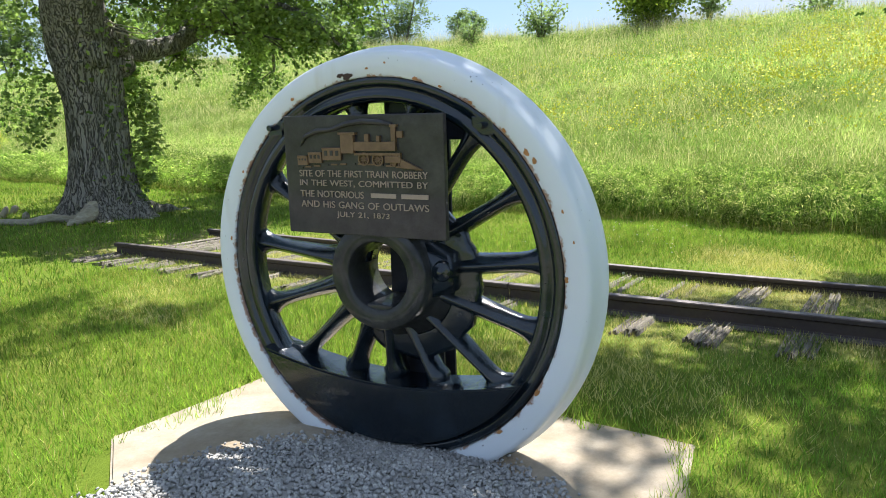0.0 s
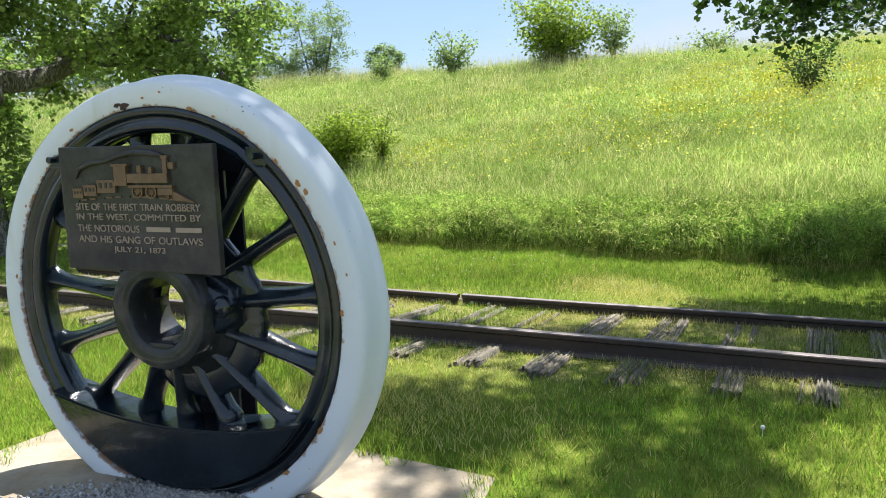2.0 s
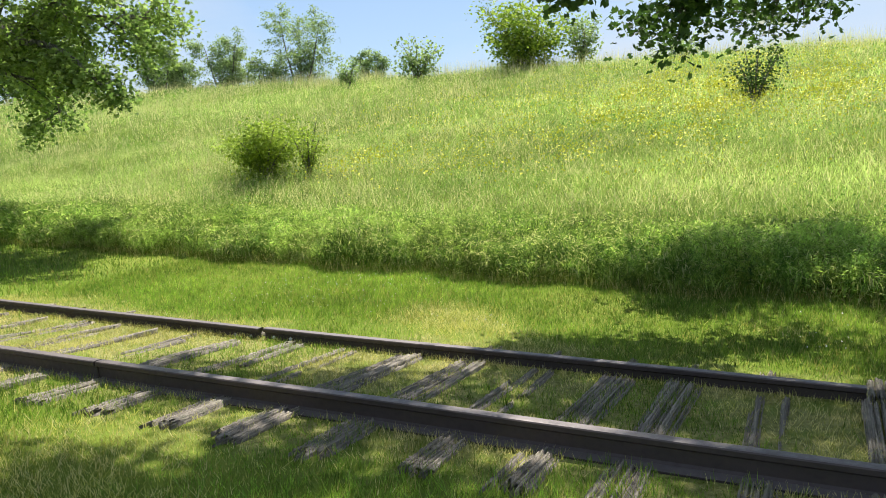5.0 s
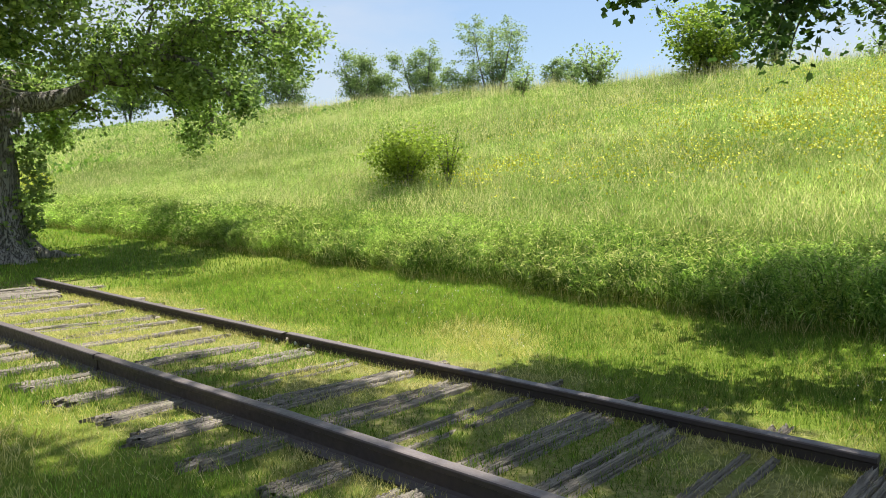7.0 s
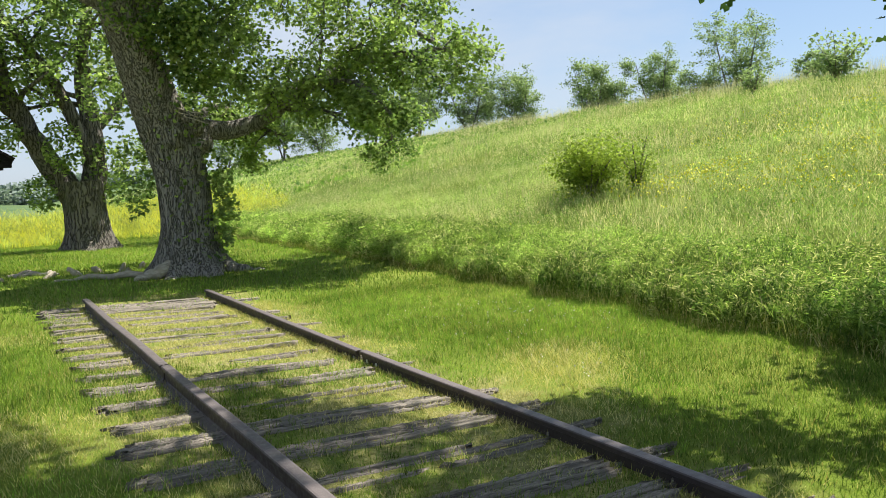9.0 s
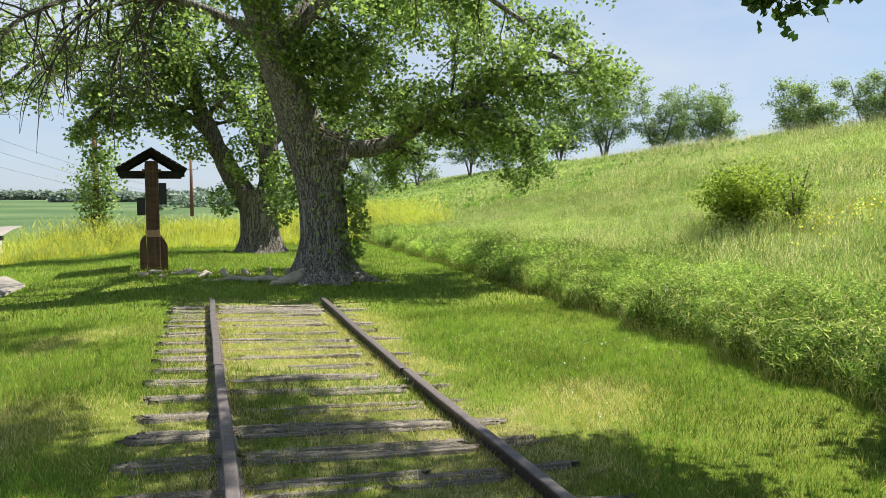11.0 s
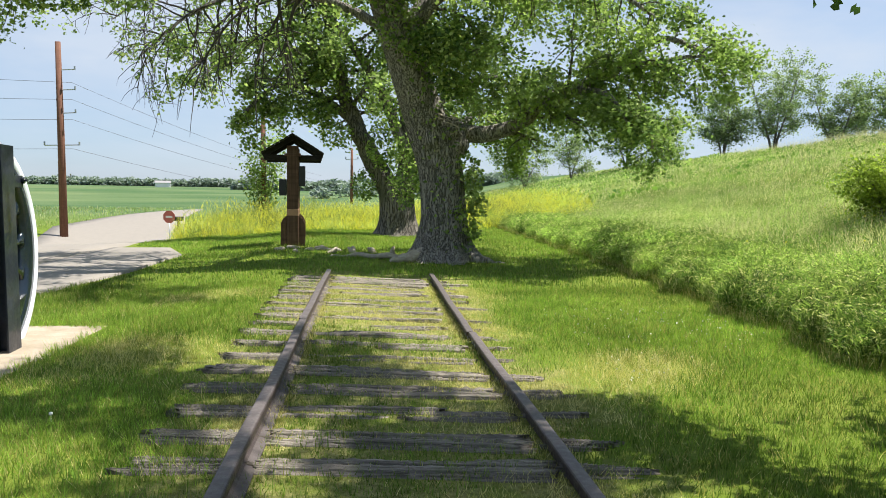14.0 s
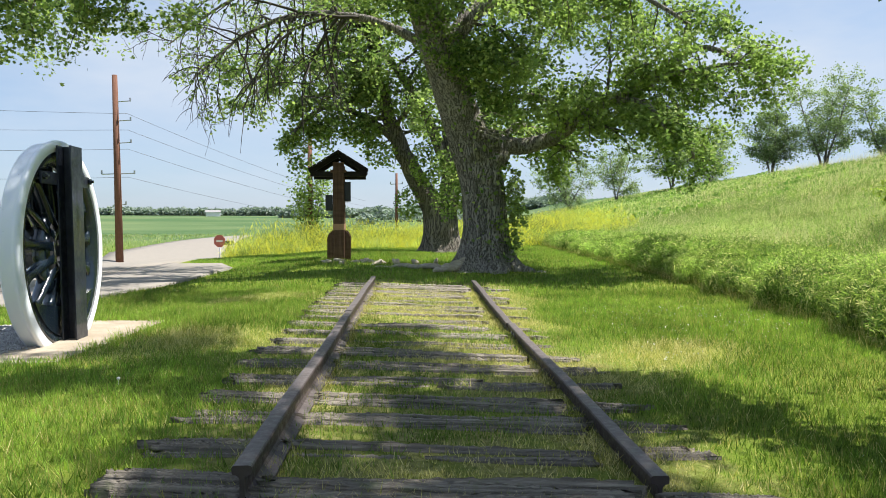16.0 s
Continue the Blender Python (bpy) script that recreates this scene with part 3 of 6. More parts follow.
tyre = part("tyre", bm, M_white, wheel, "white-painted steel tyre with rust and chips")
tyre.location = (0, 0, -0.006)
bm = bmesh.new()
lathe(bm, [(0.004, 0.79), (0.0, 0.775), (0.002, 0.752), (0.012, 0.748), (0.013, 0.735), (0.0, 0.728), (-0.002, 0.705), (0.008, 0.692), (0.03, 0.684), (0.085, 0.684), (0.1, 0.7), (0.118, 0.725), (0.13, 0.735), (0.144, 0.79), (0.15, 0.831), (0.1, 0.793)], 140)
part("rim", bm, M_black, wheel, "black stepped wheel rim")
bm = bmesh.new()
lathe(bm, [(-0.088, 0.222), (-0.095, 0.215), (-0.095, 0.146), (-0.089, 0.139), (0.13, 0.139), (0.138, 0.15), (0.138, 0.225), (0.12, 0.27), (0.06, 0.296), (0.035, 0.285), (0.018, 0.25), (-0.02, 0.226)], 96)
hub = part("hub", bm, M_hub, wheel, "matt black bored hub")
hub.location = (0, -0.037, 0.0)
bm = bmesh.new()
box(bm, (-0.088, -0.1, -0.145), (0.13, 0.02, -0.118), 0.004)
part("key_step", bm, M_hub, wheel)


def spoke(bm, ang, wide=1.0):
    """An oval spoke that flares into hub and rim."""
    c, s = math.cos(ang), math.sin(ang)
    n = 14
    prev = None
    for i in range(25):
        t = i / 24
        r = 0.225 + (0.705 - 0.225) * t
        half = (0.034 - 0.007 * t + 0.035 * math.exp(-t * 8) + 0.05 * math.exp(-(1 - t) * 14)) * wide
        if s < -0.5:   # thick paint and metal where it runs into the counterweight
            half += 0.035 * math.exp(-abs(r - 0.455 / -s) / 0.025)
        x0, x1 = 0.004 + 0.034 * t, 0.145 - 0.03 * t
        ring = []
        for j in range(n):
            a = 2 * math.pi * j / n
            ca, sa = math.cos(a), math.sin(a)
            ex = math.copysign(abs(ca) ** 0.75, ca)
            ey = math.copysign(abs(sa) ** 0.9, sa)
            u = ey * half * (1.12 - 0.75 * -ex) if ex < 0 else ey * half * 1.12
            x = (x0 + x1) / 2 + ex * (x1 - x0) / 2
            ring.append(bm.verts.new((x, r * c - u * s, r * s + u * c)))
        if prev:
            for j in range(n):
                bm.faces.new((prev[j], prev[(j + 1) % n], ring[(j + 1) % n], ring[j]))
        else:
            bm.faces.new(ring)
        prev = ring
    bm.faces.new(prev)
    bmesh.ops.recalc_face_normals(bm, faces=bm.faces)


for k in range(15):
    # angles run upwards from local -y, the side that faces south
    a = radians(6 + 24 * k)
    bm = bmesh.new()
    spoke(bm, math.pi - a, 1.25 if k in (0, 14) else 1.0)
    part("spoke", bm, M_black, wheel)
# solid web round hub and crank
bm = bmesh.new()
lathe(bm, [(0.03, 0.22), (0.034, 0.255), (0.042, 0.3), (0.05, 0.318), (0.085, 0.318), (0.105, 0.3), (0.12, 0.25), (0.12, 0.212), (0.03, 0.212)], 72)
for v in bm.verts:
    v.co.z *= 1.08
    ring = math.hypot(v.co.y, v.co.z)
    if ring > 0.24:
        w = 1 + 0.02 * math.cos(math.atan2(v.co.z, -v.co.y - 0.2) * 15 - 1.5)
        v.co.y, v.co.z = v.co.y * w, v.co.z * w
hub_web = part("hub_web", bm, M_black, wheel, "glossy black web between hub and spokes")
hub_web.location = (0, -0.105, -0.035)
# counterweight: a segment of the rim, with a slightly sagging top
bm = bmesh.new()
outline = []
for i in range(17):
    t = i / 16
    y = 0.625 - 1.25 * t
    outline.append((y, -0.392 - 0.085 * (1 - (2 * t - 1) ** 2)))
a0 = math.atan2(-0.392, -0.625)
for i in range(1, 32):
    a = a0 + 2 * (-math.pi / 2 - a0) * i / 32
    outline.append((0.735 * math.cos(a), 0.735 * math.sin(a)))
fr = [bm.verts.new((-0.05, y, z)) for y, z in outline]
bk = [bm.verts.new((0.142, y, z)) for y, z in outline]
bm.faces.new(fr)
bm.faces.new(list(reversed(bk)))
for i in range(len(fr)):
    j = (i + 1) % len(fr)
    bm.faces.new((fr[i], bk[i], bk[j], fr[j]))
bmesh.ops.recalc_face_normals(bm, faces=bm.faces)
bmesh.ops.bevel(bm, geom=[e for e in bm.edges if all(v.co.x < -0.02 for v in e.verts)], offset=0.008, segments=2, affect="EDGES")
part("counterweight", bm, M_black, wheel, "glossy black crescent counterweight", smooth=False)
# crank boss and its web
bm = bmesh.new()
prev = None
for i in range(8):
    t = i / 7
    yy, h = -0.17 - 0.17 * t, 0.17 - 0.09 * t
    ring = [bm.verts.new((x, yy, 0.02 + z)) for x, z in [(-0.02, -h * 0.8), (-0.045, -h * 0.4), (-0.05, 0), (-0.045, h * 0.4), (-0.02, h * 0.8), (0.05, h), (0.13, h), (0.13, -h), (0.05, -h)]]
    if prev:
        for j in range(9):
            bm.faces.new((prev[j], prev[(j + 1) % 9], ring[(j + 1) % 9], ring[j]))
    else:
        bm.faces.new(ring)
    prev = ring
bm.faces.new(prev)
bmesh.ops.recalc_face_normals(bm, faces=bm.faces)
web = part("crank_web", bm, M_black, wheel)
bm = bmesh.new()
lathe(bm, [(-0.075, 0.001), (-0.075, 0.014), (-0.066, 0.016), (-0.064, 0.03), (-0.06, 0.038), (-0.045, 0.042), (0.1, 0.046), (0.1, 0.001)], 28, False)
b = part("crank_pin", bm, M_black, wheel, "black crank pin with centre bolt")
b.location = (0, -0.308, 0.032)

# places where the white paint has flaked off, by angle up from the south side, radius and size
r = np.random.default_rng(77)
for ang, rad, size in ((98.5, 0.806, 0.017), (101.0, 0.815, 0.011), (119.3, 0.82, 0.007), (91.7, 0.825, 0.005), (86.0, 0.845, 0.004), (37.6, 0.815, 0.01), (34.6, 0.822, 0.009), (45.8, 0.803, 0.008), (58.1, 0.803, 0.007), (2.6, 0.8, 0.008), (172.9, 0.81, 0.006), (-31.4, 0.8, 0.01), (-49.2, 0.8, 0.009), (76.0, 0.8, 0.008), (68.0, 0.802, 0.006), (20.0, 0.835, 0.005), (12.0, 0.845, 0.004), (150.0, 0.812, 0.005)):
    bm = bmesh.new()
    c, d = math.cos(math.pi - radians(ang)), math.sin(math.pi - radians(ang))
    ring = []
    for k in range(14):
        a = 2 * math.pi * k / 14
        q = size * r.uniform(0.6, 1.25)
        u, w = q * 1.5 * math.cos(a), q * 0.85 * math.sin(a)
        ring.append((rad * c - u * d + w * c, rad * d + u * c + w * d))
    f = [bm.verts.new((-0.0085, y, z - 0.006)) for y, z in ring]
    g = [bm.verts.new((-0.003, y, z - 0.006)) for y, z in ring]
    bm.faces.new(f)
    for k in range(14):
        bm.faces.new((f[k], g[k], g[(k + 1) % 14], f[(k + 1) % 14]))
    bmesh.ops.recalc_face_normals(bm, faces=bm.faces)
    part("rust_spot", bm, M_rust if size < 0.011 else M_scale, tyre, "bare rusty patch in the paint", smooth=False).location = (0, 0, 0.006)

# upright steel post and clamp that hold the wheel
bm = bmesh.new()
box(bm, (0.184, -0.072, -WZ - 0.06), (0.271, -0.058, 0.853), 0.003)
post = part("support_post", bm, M_navy, wheel, "dark painted steel beam behind the wheel", smooth=False)
for x0 in (0.168, 0.272):
    bm = bmesh.new()
    box(bm, (x0, -0.19, -WZ - 0.06), (x0 + 0.015, 0.06, 0.855), 0.003)
    part("post_flange", bm, M_navy, post, smooth=False)
bm = bmesh.new()
box(bm, (0.157, -0.5, 0.53), (0.175, 0.55, 0.63), 0.003)
part("clamp_bar", bm, M_navy, wheel, smooth=False)
for yy in (-0.47, 0.52):
    bm = bmesh.new()
    box(bm, (-0.0, yy - 0.045, 0.555), (0.02, yy + 0.045, 0.625), 0.005)
    cyl(bm, (-0.03, yy, 0.59), (0.22, yy, 0.59), 0.013, 10)
    cyl(bm, (0.176, yy, 0.59), (0.2, yy, 0.59), 0.028, 6)
    part("clamp_bolt", bm, M_black, wheel, smooth=False)

# plaque
PX, PY, PZ = -0.085, 0.012, 0.402
plaque = empty("plaque", pose(PX, PY, PZ))
plaque.parent = wheel
plaque.name = "plaque"
PW, PH = 0.742, 0.478
bm = bmesh.new()
box(bm, (-0.014, -PW / 2, -PH / 2), (0.014, PW / 2, PH / 2), 0.005)
plate = part("plate", bm, M_plaque, plaque, "dark bronze plate", smooth=False)
for yy in (-0.2, 0.2):
    bm = bmesh.new()
    box(bm, (0.013, yy - 0.03, -0.2), (0.075, yy + 0.03, 0.22), 0.004)
    part("bracket", bm, M_black, plaque, smooth=False)


def lettering(text, width, height, cx, cz):
    """Raised letters on the plaque, stretched to the given width."""
    cu = bpy.data.curves.new("lettering", "FONT")
    cu.body = text
    cu.size = 1.0
    cu.extrude = 0.02
    cu.space_word = 1.25
    cu.align_x, cu.align_y = "CENTER", "CENTER"
    tmp = new("lettering_curve", cu)
    bpy.context.view_layer.update()
    me = bpy.data.meshes.new_from_object(tmp.evaluated_get(bpy.context.evaluated_depsgraph_get()))
    bpy.data.objects.remove(tmp)
    co = np.array([v.co[:] for v in me.vertices])
    lo, hi = co.min(0), co.max(0)
    c = (lo + hi) / 2
    sx, sy = width / (hi[0] - lo[0]), height / (hi[1] - lo[1])
    for v in me.vertices:
        x, y, z = v.co
        v.co = (-0.0155 - (z / 0.02) * 0.0025, -((x - c[0]) * sx + cx), (y - c[1]) * sy + cz)
    me.materials.append(M_letter)
    ob = new("lettering", me)
    ob.parent = plaque
    ob["kind"] = "stuff"
    return ob


LZ = [0.008, -0.032, -0.075, -0.117, -0.158]
lettering("SITE OF THE FIRST TRAIN ROBBERY", 0.602, 0.027, 0, LZ[0])
lettering("IN THE WEST, COMMITTED BY", 0.602, 0.028, 0, LZ[1])
lettering("THE NOTORIOUS", 0.31, 0.027, -0.146, LZ[2])
lettering("AND HIS GANG OF OUTLAWS", 0.602, 0.027, 0, LZ[3])
lettering("JULY 21, 1873", 0.25, 0.028, 0, LZ[4])
for x0, x1 in ((0.043, 0.158), (0.182, 0.301)):
    bm = bmesh.new()
    box(bm, (-0.018, -x1, LZ[2] - 0.009), (-0.013, -x0, LZ[2] + 0.009), 0.001)
    part("name_bar", bm, M_letter, plaque, smooth=False)


def rb(bm, x0, x1, z0, z1, d=0.012):
    """A raised block of the relief; x runs to the reader's right."""
    box(bm, (-0.014 - d, -x1, z0), (-0.01, -x0, z1), 0.0015)


relief = bmesh.new()
rb(relief, -0.02, 0.17, 0.10, 0.135, 0.016)      # boiler
rb(relief, -0.08, -0.02, 0.09, 0.165, 0.018)     # cab
rb(relief, -0.09, -0.01, 0.163, 0.172, 0.02)     # cab roof
rb(relief, 0.15, 0.17, 0.13, 0.2, 0.012)         # stack
rb(relief, 0.145, 0.176, 0.19, 0.2, 0.014)
rb(relief, 0.03, 0.05, 0.133, 0.165, 0.014)      # domes
rb(relief, 0.085, 0.1, 0.133, 0.158, 0.014)
rb(relief, 0.175, 0.2, 0.15, 0.175, 0.012)       # headlamp
rb(relief, -0.02, 0.19, 0.082, 0.092, 0.014)
rb(relief, 0.12, 0.19, 0.055, 0.08, 0.014)       # cylinder
part("locomotive_relief", relief, M_gilt, plaque, "worn gilt locomotive in relief", smooth=False)
for cx, cz, r in ((0.02, 0.068, 0.026), (0.085, 0.066, 0.026), (0.155, 0.052, 0.014), (0.19, 0.05, 0.013)):
    bm = bmesh.new()
    lathe(bm, [(-0.024, r), (-0.024, r * 0.78), (-0.012, r * 0.78), (-0.012, r)], 24)
    for k in range(6):
        a = k * math.pi / 6
        box(bm, (-0.021, -0.0016, -r * 0.85), (-0.012, 0.0016, r * 0.85), 0, Matrix.Rotation(a, 4, "X"))
    w = part("relief_wheel", bm, M_gilt, plaque, smooth=False)
    w.location = (0, -cx, cz)
for i, (x0, x1, z0, z1) in enumerate(((-0.175, -0.085, 0.062, 0.108), (-0.245, -0.18, 0.05, 0.09), (-0.3, -0.25, 0.042, 0.076))):
    bm = bmesh.new()
    rb(bm, x0, x1, z0, z1, 0.012)
    rb(bm, x0, x1, z1 - 0.004, z1 + 0.004, 0.015)
    part("relief_coach", bm, M_gilt, plaque, smooth=False)
    for k in range(3):
        bm = bmesh.new()
        xa = x0 + (x1 - x0) * (0.12 + 0.3 * k)
        rb(bm, xa, xa + (x1 - x0) * 0.16, z0 + 0.018, z1 - 0.008, 0.0135)
        part("relief_window", bm, M_plaque, plaque, smooth=False)
bm = bmesh.new()
tube(bm, [(-0.018, 0.285, 0.118), (-0.02, 0.262, 0.155), (-0.022, 0.2, 0.178), (-0.022, 0.13, 0.182), (-0.022, 0.06, 0.203), (-0.022, -0.02, 0.214), (-0.022, -0.1, 0.208), (-0.02, -0.15, 0.2)],
     [0.003, 0.009, 0.011, 0.008, 0.011, 0.012, 0.011, 0.006], 8)
part("smoke_relief", bm, M_plaque, plaque, "dark bronze plume of smoke in relief")
for k in range(14):
    bm = bmesh.new()
    x = -0.31 + k * 0.043
    box(bm, (-0.02, -x - 0.03, 0.0), (-0.012, -x, 0.006), 0, pose(0, 0, 0.027 + 0.018 * math.sin(k / 13 * math.pi), radians(0)))
    part("relief_ballast", bm, M_gilt if k % 3 else M_plaque, plaque, smooth=False)
bm = bmesh.new()
vs = [bm.verts.new(p) for p in ((-0.026, -0.19, 0.07), (-0.026, -0.28, 0.03), (-0.026, -0.19, 0.035), (-0.012, -0.19, 0.07), (-0.012, -0.285, 0.028), (-0.012, -0.19, 0.03))]
for f in ((0, 1, 2), (5, 4, 3), (0, 3, 4, 1), (1, 4, 5, 2), (2, 5, 3, 0)):
    bm.faces.new([vs[i] for i in f])
part("relief_pilot", bm, M_gilt, plaque, smooth=False)

# loose gravel in front of the wheel
bedv = []
n = 40
for k in range(n):
    a = 2 * math.pi * k / n
    r = 1 + 0.06 * math.sin(3 * a + 1) + 0.04 * math.sin(7 * a)
    bedv.append((-4.12 + 1.03 * r * math.cos(a), 3.6 + 0.98 * r * math.sin(a), 0.018))
bm = bmesh.new()
outer = [bm.verts.new(v) for v in bedv]
inner = [bm.verts.new((-4.1 + (v[0] + 4.1) * 0.7, 3.62 + (v[1] - 3.62) * 0.7, 0.045)) for v in bedv]
for i in range(n):
    bm.faces.new((outer[i], outer[(i + 1) % n], inner[(i + 1) % n], inner[i]))
bm.faces.new(inner)
bed = part("gravel_bed", bm, M_gravelbed)
tagged(bed, "low heap of pale grey gravel before the wheel", "gravel", kind="structure")
cnt = 17000
ang = rng.uniform(0, 2 * math.pi, cnt)
rad = np.sqrt(rng.uniform(0, 1, cnt)) * 1.06
px, py = -4.12 + 1.03 * rad * np.cos(ang), 3.6 + 0.98 * rad * np.sin(ang)
ok = rng.uniform(0, 1, cnt) < np.clip((1.08 - rad) * 6, 0.1, 1)
px, py, rad = px[ok], py[ok], rad[ok]
pz = 0.018 + 0.03 * np.clip((1 - rad) / 0.3, 0, 1)
octa = np.array([(1, 0, 0), (-1, 0, 0), (0, 1, 0), (0, -1, 0), (0, 0, 1), (0, 0, -1)], float)
ofc = np.array([(0, 2, 4), (2, 1, 4), (1, 3, 4), (3, 0, 4), (2, 0, 5), (1, 2, 5), (3, 1, 5), (0, 3, 5)])
m = len(px)
size = rng.uniform(0.006, 0.0145, (m, 1, 1)) * rng.uniform(0.6, 1.2, (m, 1, 3))
q = rng.normal(size=(m, 3, 3))
q, _ = np.linalg.qr(q)
vv = (octa[None] * size + rng.normal(0, 0.0015, (m, 6, 3))) @ q + np.stack([px, py, pz + 0.004], 1)[:, None]
ff = ofc[None] + (np.arange(m) * 6)[:, None, None]
stones = soup("gravel_stones", vv.reshape(-1, 3), ff.reshape(-1, 3), M_gravel)
tagged(stones, "loose pale grey crushed limestone gravel", "gravel", kind="stuff")


# ---- sign shelter beyond the track ----
kz = float(land(-1.77, 14.2)) - 0.02
shelter = empty("sign_shelter", pose(-1.77, 14.15, kz, 0, 0, 4))
tagged(shelter, "brown timber sign shelter with a small dark gabled roof", "sign shelter")
for yy in (0.0, 1.25):
    bm = bmesh.new()
    box(bm, (-0.12, yy - 0.12, -0.2), (0.12, yy + 0.12, 2.12), 0.012)
    p = part("post", bm, M_postwood, shelter, "square brown timber post", smooth=False)
    bm = bmesh.new()
    box(bm, (-0.124, yy - 0.124, 0.66), (0.124, yy + 0.124, 0.8), 0.01)
    part("bare_band", bm, M_palewood, shelter, "pale band of bare wood", smooth=False)
    for sx in (-1, 1):
        bm = bmesh.new()
        vs = [(0.13, 0.66), (0.2, 0.6), (0.25, 0.5), (0.25, 0.0), (0.13, 0.0)]
        f = [bm.verts.new((sx * x, yy - 0.09, z)) for x, z in vs]
        g = [bm.verts.new((sx * x, yy + 0.09, z)) for x, z in vs]
        bm.faces.new(f)
        bm.faces.new(list(reversed(g)))
        for i in range(5):
            bm.faces.new((f[i], g[i], g[(i + 1) % 5], f[(i + 1) % 5]))
        bmesh.ops.recalc_face_normals(bm, faces=bm.faces)
        part("base_slab", bm, M_postwood, shelter, smooth=False)
    bm = bmesh.new()
    box(bm, (-0.6, yy - 0.06, 1.82), (0.6, yy + 0.06, 1.93), 0.008)
    part("tie_beam", bm, M_darkwood, shelter, "dark cross beam", smooth=False)
    for sx in (-1, 1):
        bm = bmesh.new()
        box(bm, (0, yy - 0.05, -0.05), (0.73, yy + 0.05, 0.05), 0.006, Matrix.Translation((0, 0, 2.3)) @ Matrix.Rotation(radians(32), 4, "Y") if sx > 0 else Matrix.Translation((0, 0, 2.3)) @ Matrix.Rotation(radians(180 - 32), 4, "Y"))
        part("rafter", bm, M_darkwood, shelter, smooth=False)
    bm = bmesh.new()
    box(bm, (-0.17, yy - 0.13, 1.9), (0.17, yy + 0.13, 1.96), 0.006)
    part("cap_block", bm, M_postwood, shelter, smooth=False)
for sx in (-1, 1):
    for k in range(7):
        bm = bmesh.new()
        m = Matrix.Translation((0, 0, 2.36)) @ Matrix.Rotation(radians(32 if sx > 0 else 148), 4, "Y")
        s = 0.108 * k
        box(bm, (s, -0.28, -0.012), (s + 0.1, 1.53, 0.012), 0.003, m)
        part("roof_board", bm, M_darkwood, shelter, smooth=False)
bm = bmesh.new()
box(bm, (-0.035, 0.12, 0.95), (0.035, 1.13, 1.7), 0.005)
part("sign_panel", bm, M_postwood, shelter, "brown sign panel seen edge-on", smooth=False)
for lo, hi, tilt in (((-0.28, -0.12, 1.08), (-0.13, 0.12, 1.42), 0), ((0.125, -0.1, 1.28), (0.26, 0.1, 1.7), 0)):
    bm = bmesh.new()
    box(bm, lo, hi, 0.01, Matrix.Rotation(radians(tilt), 4, "Y") if tilt else None)
    part("hanging_box", bm, M_black_plain, shelter, "black box hung on the post", smooth=False)

# ---- utility poles and wires ----


def utility_pole(x, y, h, r, arms, lean=0.0):
    z = float(land(x, y))
    e = empty("utility_pole", pose(x, y, z))
    tagged(e, "tall red-brown wooden utility pole with thin insulator arms" if h > 9 else "weathered wooden utility pole grown round with leaves", "utility pole", "poles along the road")
    bm = bmesh.new()
    tube(bm, [(0, 0, -0.3), (lean * 0.4, 0, h * 0.5), (lean, 0, h)], [r, r * 0.85, r * 0.65], 16)
    part("shaft", bm, M_pole, e)
    for zz, a, b in arms:
        bm = bmesh.new()
        cyl(bm, (a, 0, zz), (b, 0, zz + 0.06), 0.035, 8)
        for k in (a, b):
            if abs(k) > 0.3:
                cyl(bm, (k, 0, zz + 0.02), (k, 0, zz + 0.26), 0.055, 8)
        part("crossarm", bm, M_metal, e, smooth=False)
    return (x + lean, y, z)


p1 = utility_pole(-20.2, 50.7, 12.7, 0.26, [(10.9, 0.0, 0.9), (9.6, -0.1, 0.9), (8.1, 0, 0.9), (6.0, -1.1, 1.1), (3.9, 0, 0.5)], -0.12)
p2 = utility_pole(-6.6, 46.0, 8.4, 0.2, [(7.6, -0.9, 0.9)])
p3 = utility_pole(-1.8, 75.0, 5.5, 0.17, [(4.4, -0.6, 0.6)])


def wire(a, b, sag):
    bm = bmesh.new()
    pts = [Vector(a).lerp(Vector(b), i / 14) - Vector((0, 0, sag * 4 * (i / 14) * (1 - i / 14))) for i in range(15)]
    tube(bm, pts, [0.013] * 15, 5)
    w = part("overhead_wire", bm, M_wire)
    tagged(w, "thin grey overhead power wire between poles", "power wire", "wires along the road")


z1 = p1[2]
for zz, far in ((10.0, 15.2), (8.9, 12.6), (7.6, 10.4), (5.7, 7.8)):
    wire((-19.5, 50.7, z1 + zz + 0.1), (-75, 66, z1 + far), 0.6)
    wire((-19.5, 50.7, z1 + zz + 0.1), (-6.0, 95, z1 + zz * 0.62 - 1.0), 0.5)

# ---- stop sign and mailbox at the corner ----
sx, sy = -11.5, 43.0
sz = float(land(sx, sy))
stop = empty("stop_sign", pose(sx, sy, sz + 0.5, 0, 0, -14))
tagged(stop, "faded red octagonal road sign on a thin steel post", "road sign")
bm = bmesh.new()
cyl(bm, (0, 0, -0.8), (0, 0, 2.0), 0.03, 8)
part("sign_post", bm, M_metal, stop)
bm = bmesh.new()
ring = [(0.38 * math.cos(radians(22.5 + 45 * k)), 0.38 * math.sin(radians(22.5 + 45 * k)) + 2.05) for k in range(8)]
f = [bm.verts.new((x, -0.035, z)) for x, z in ring]
g = [bm.verts.new((x, -0.03 + 0.01, z)) for x, z in ring]
bm.faces.new(f)
bm.faces.new(list(reversed(g)))
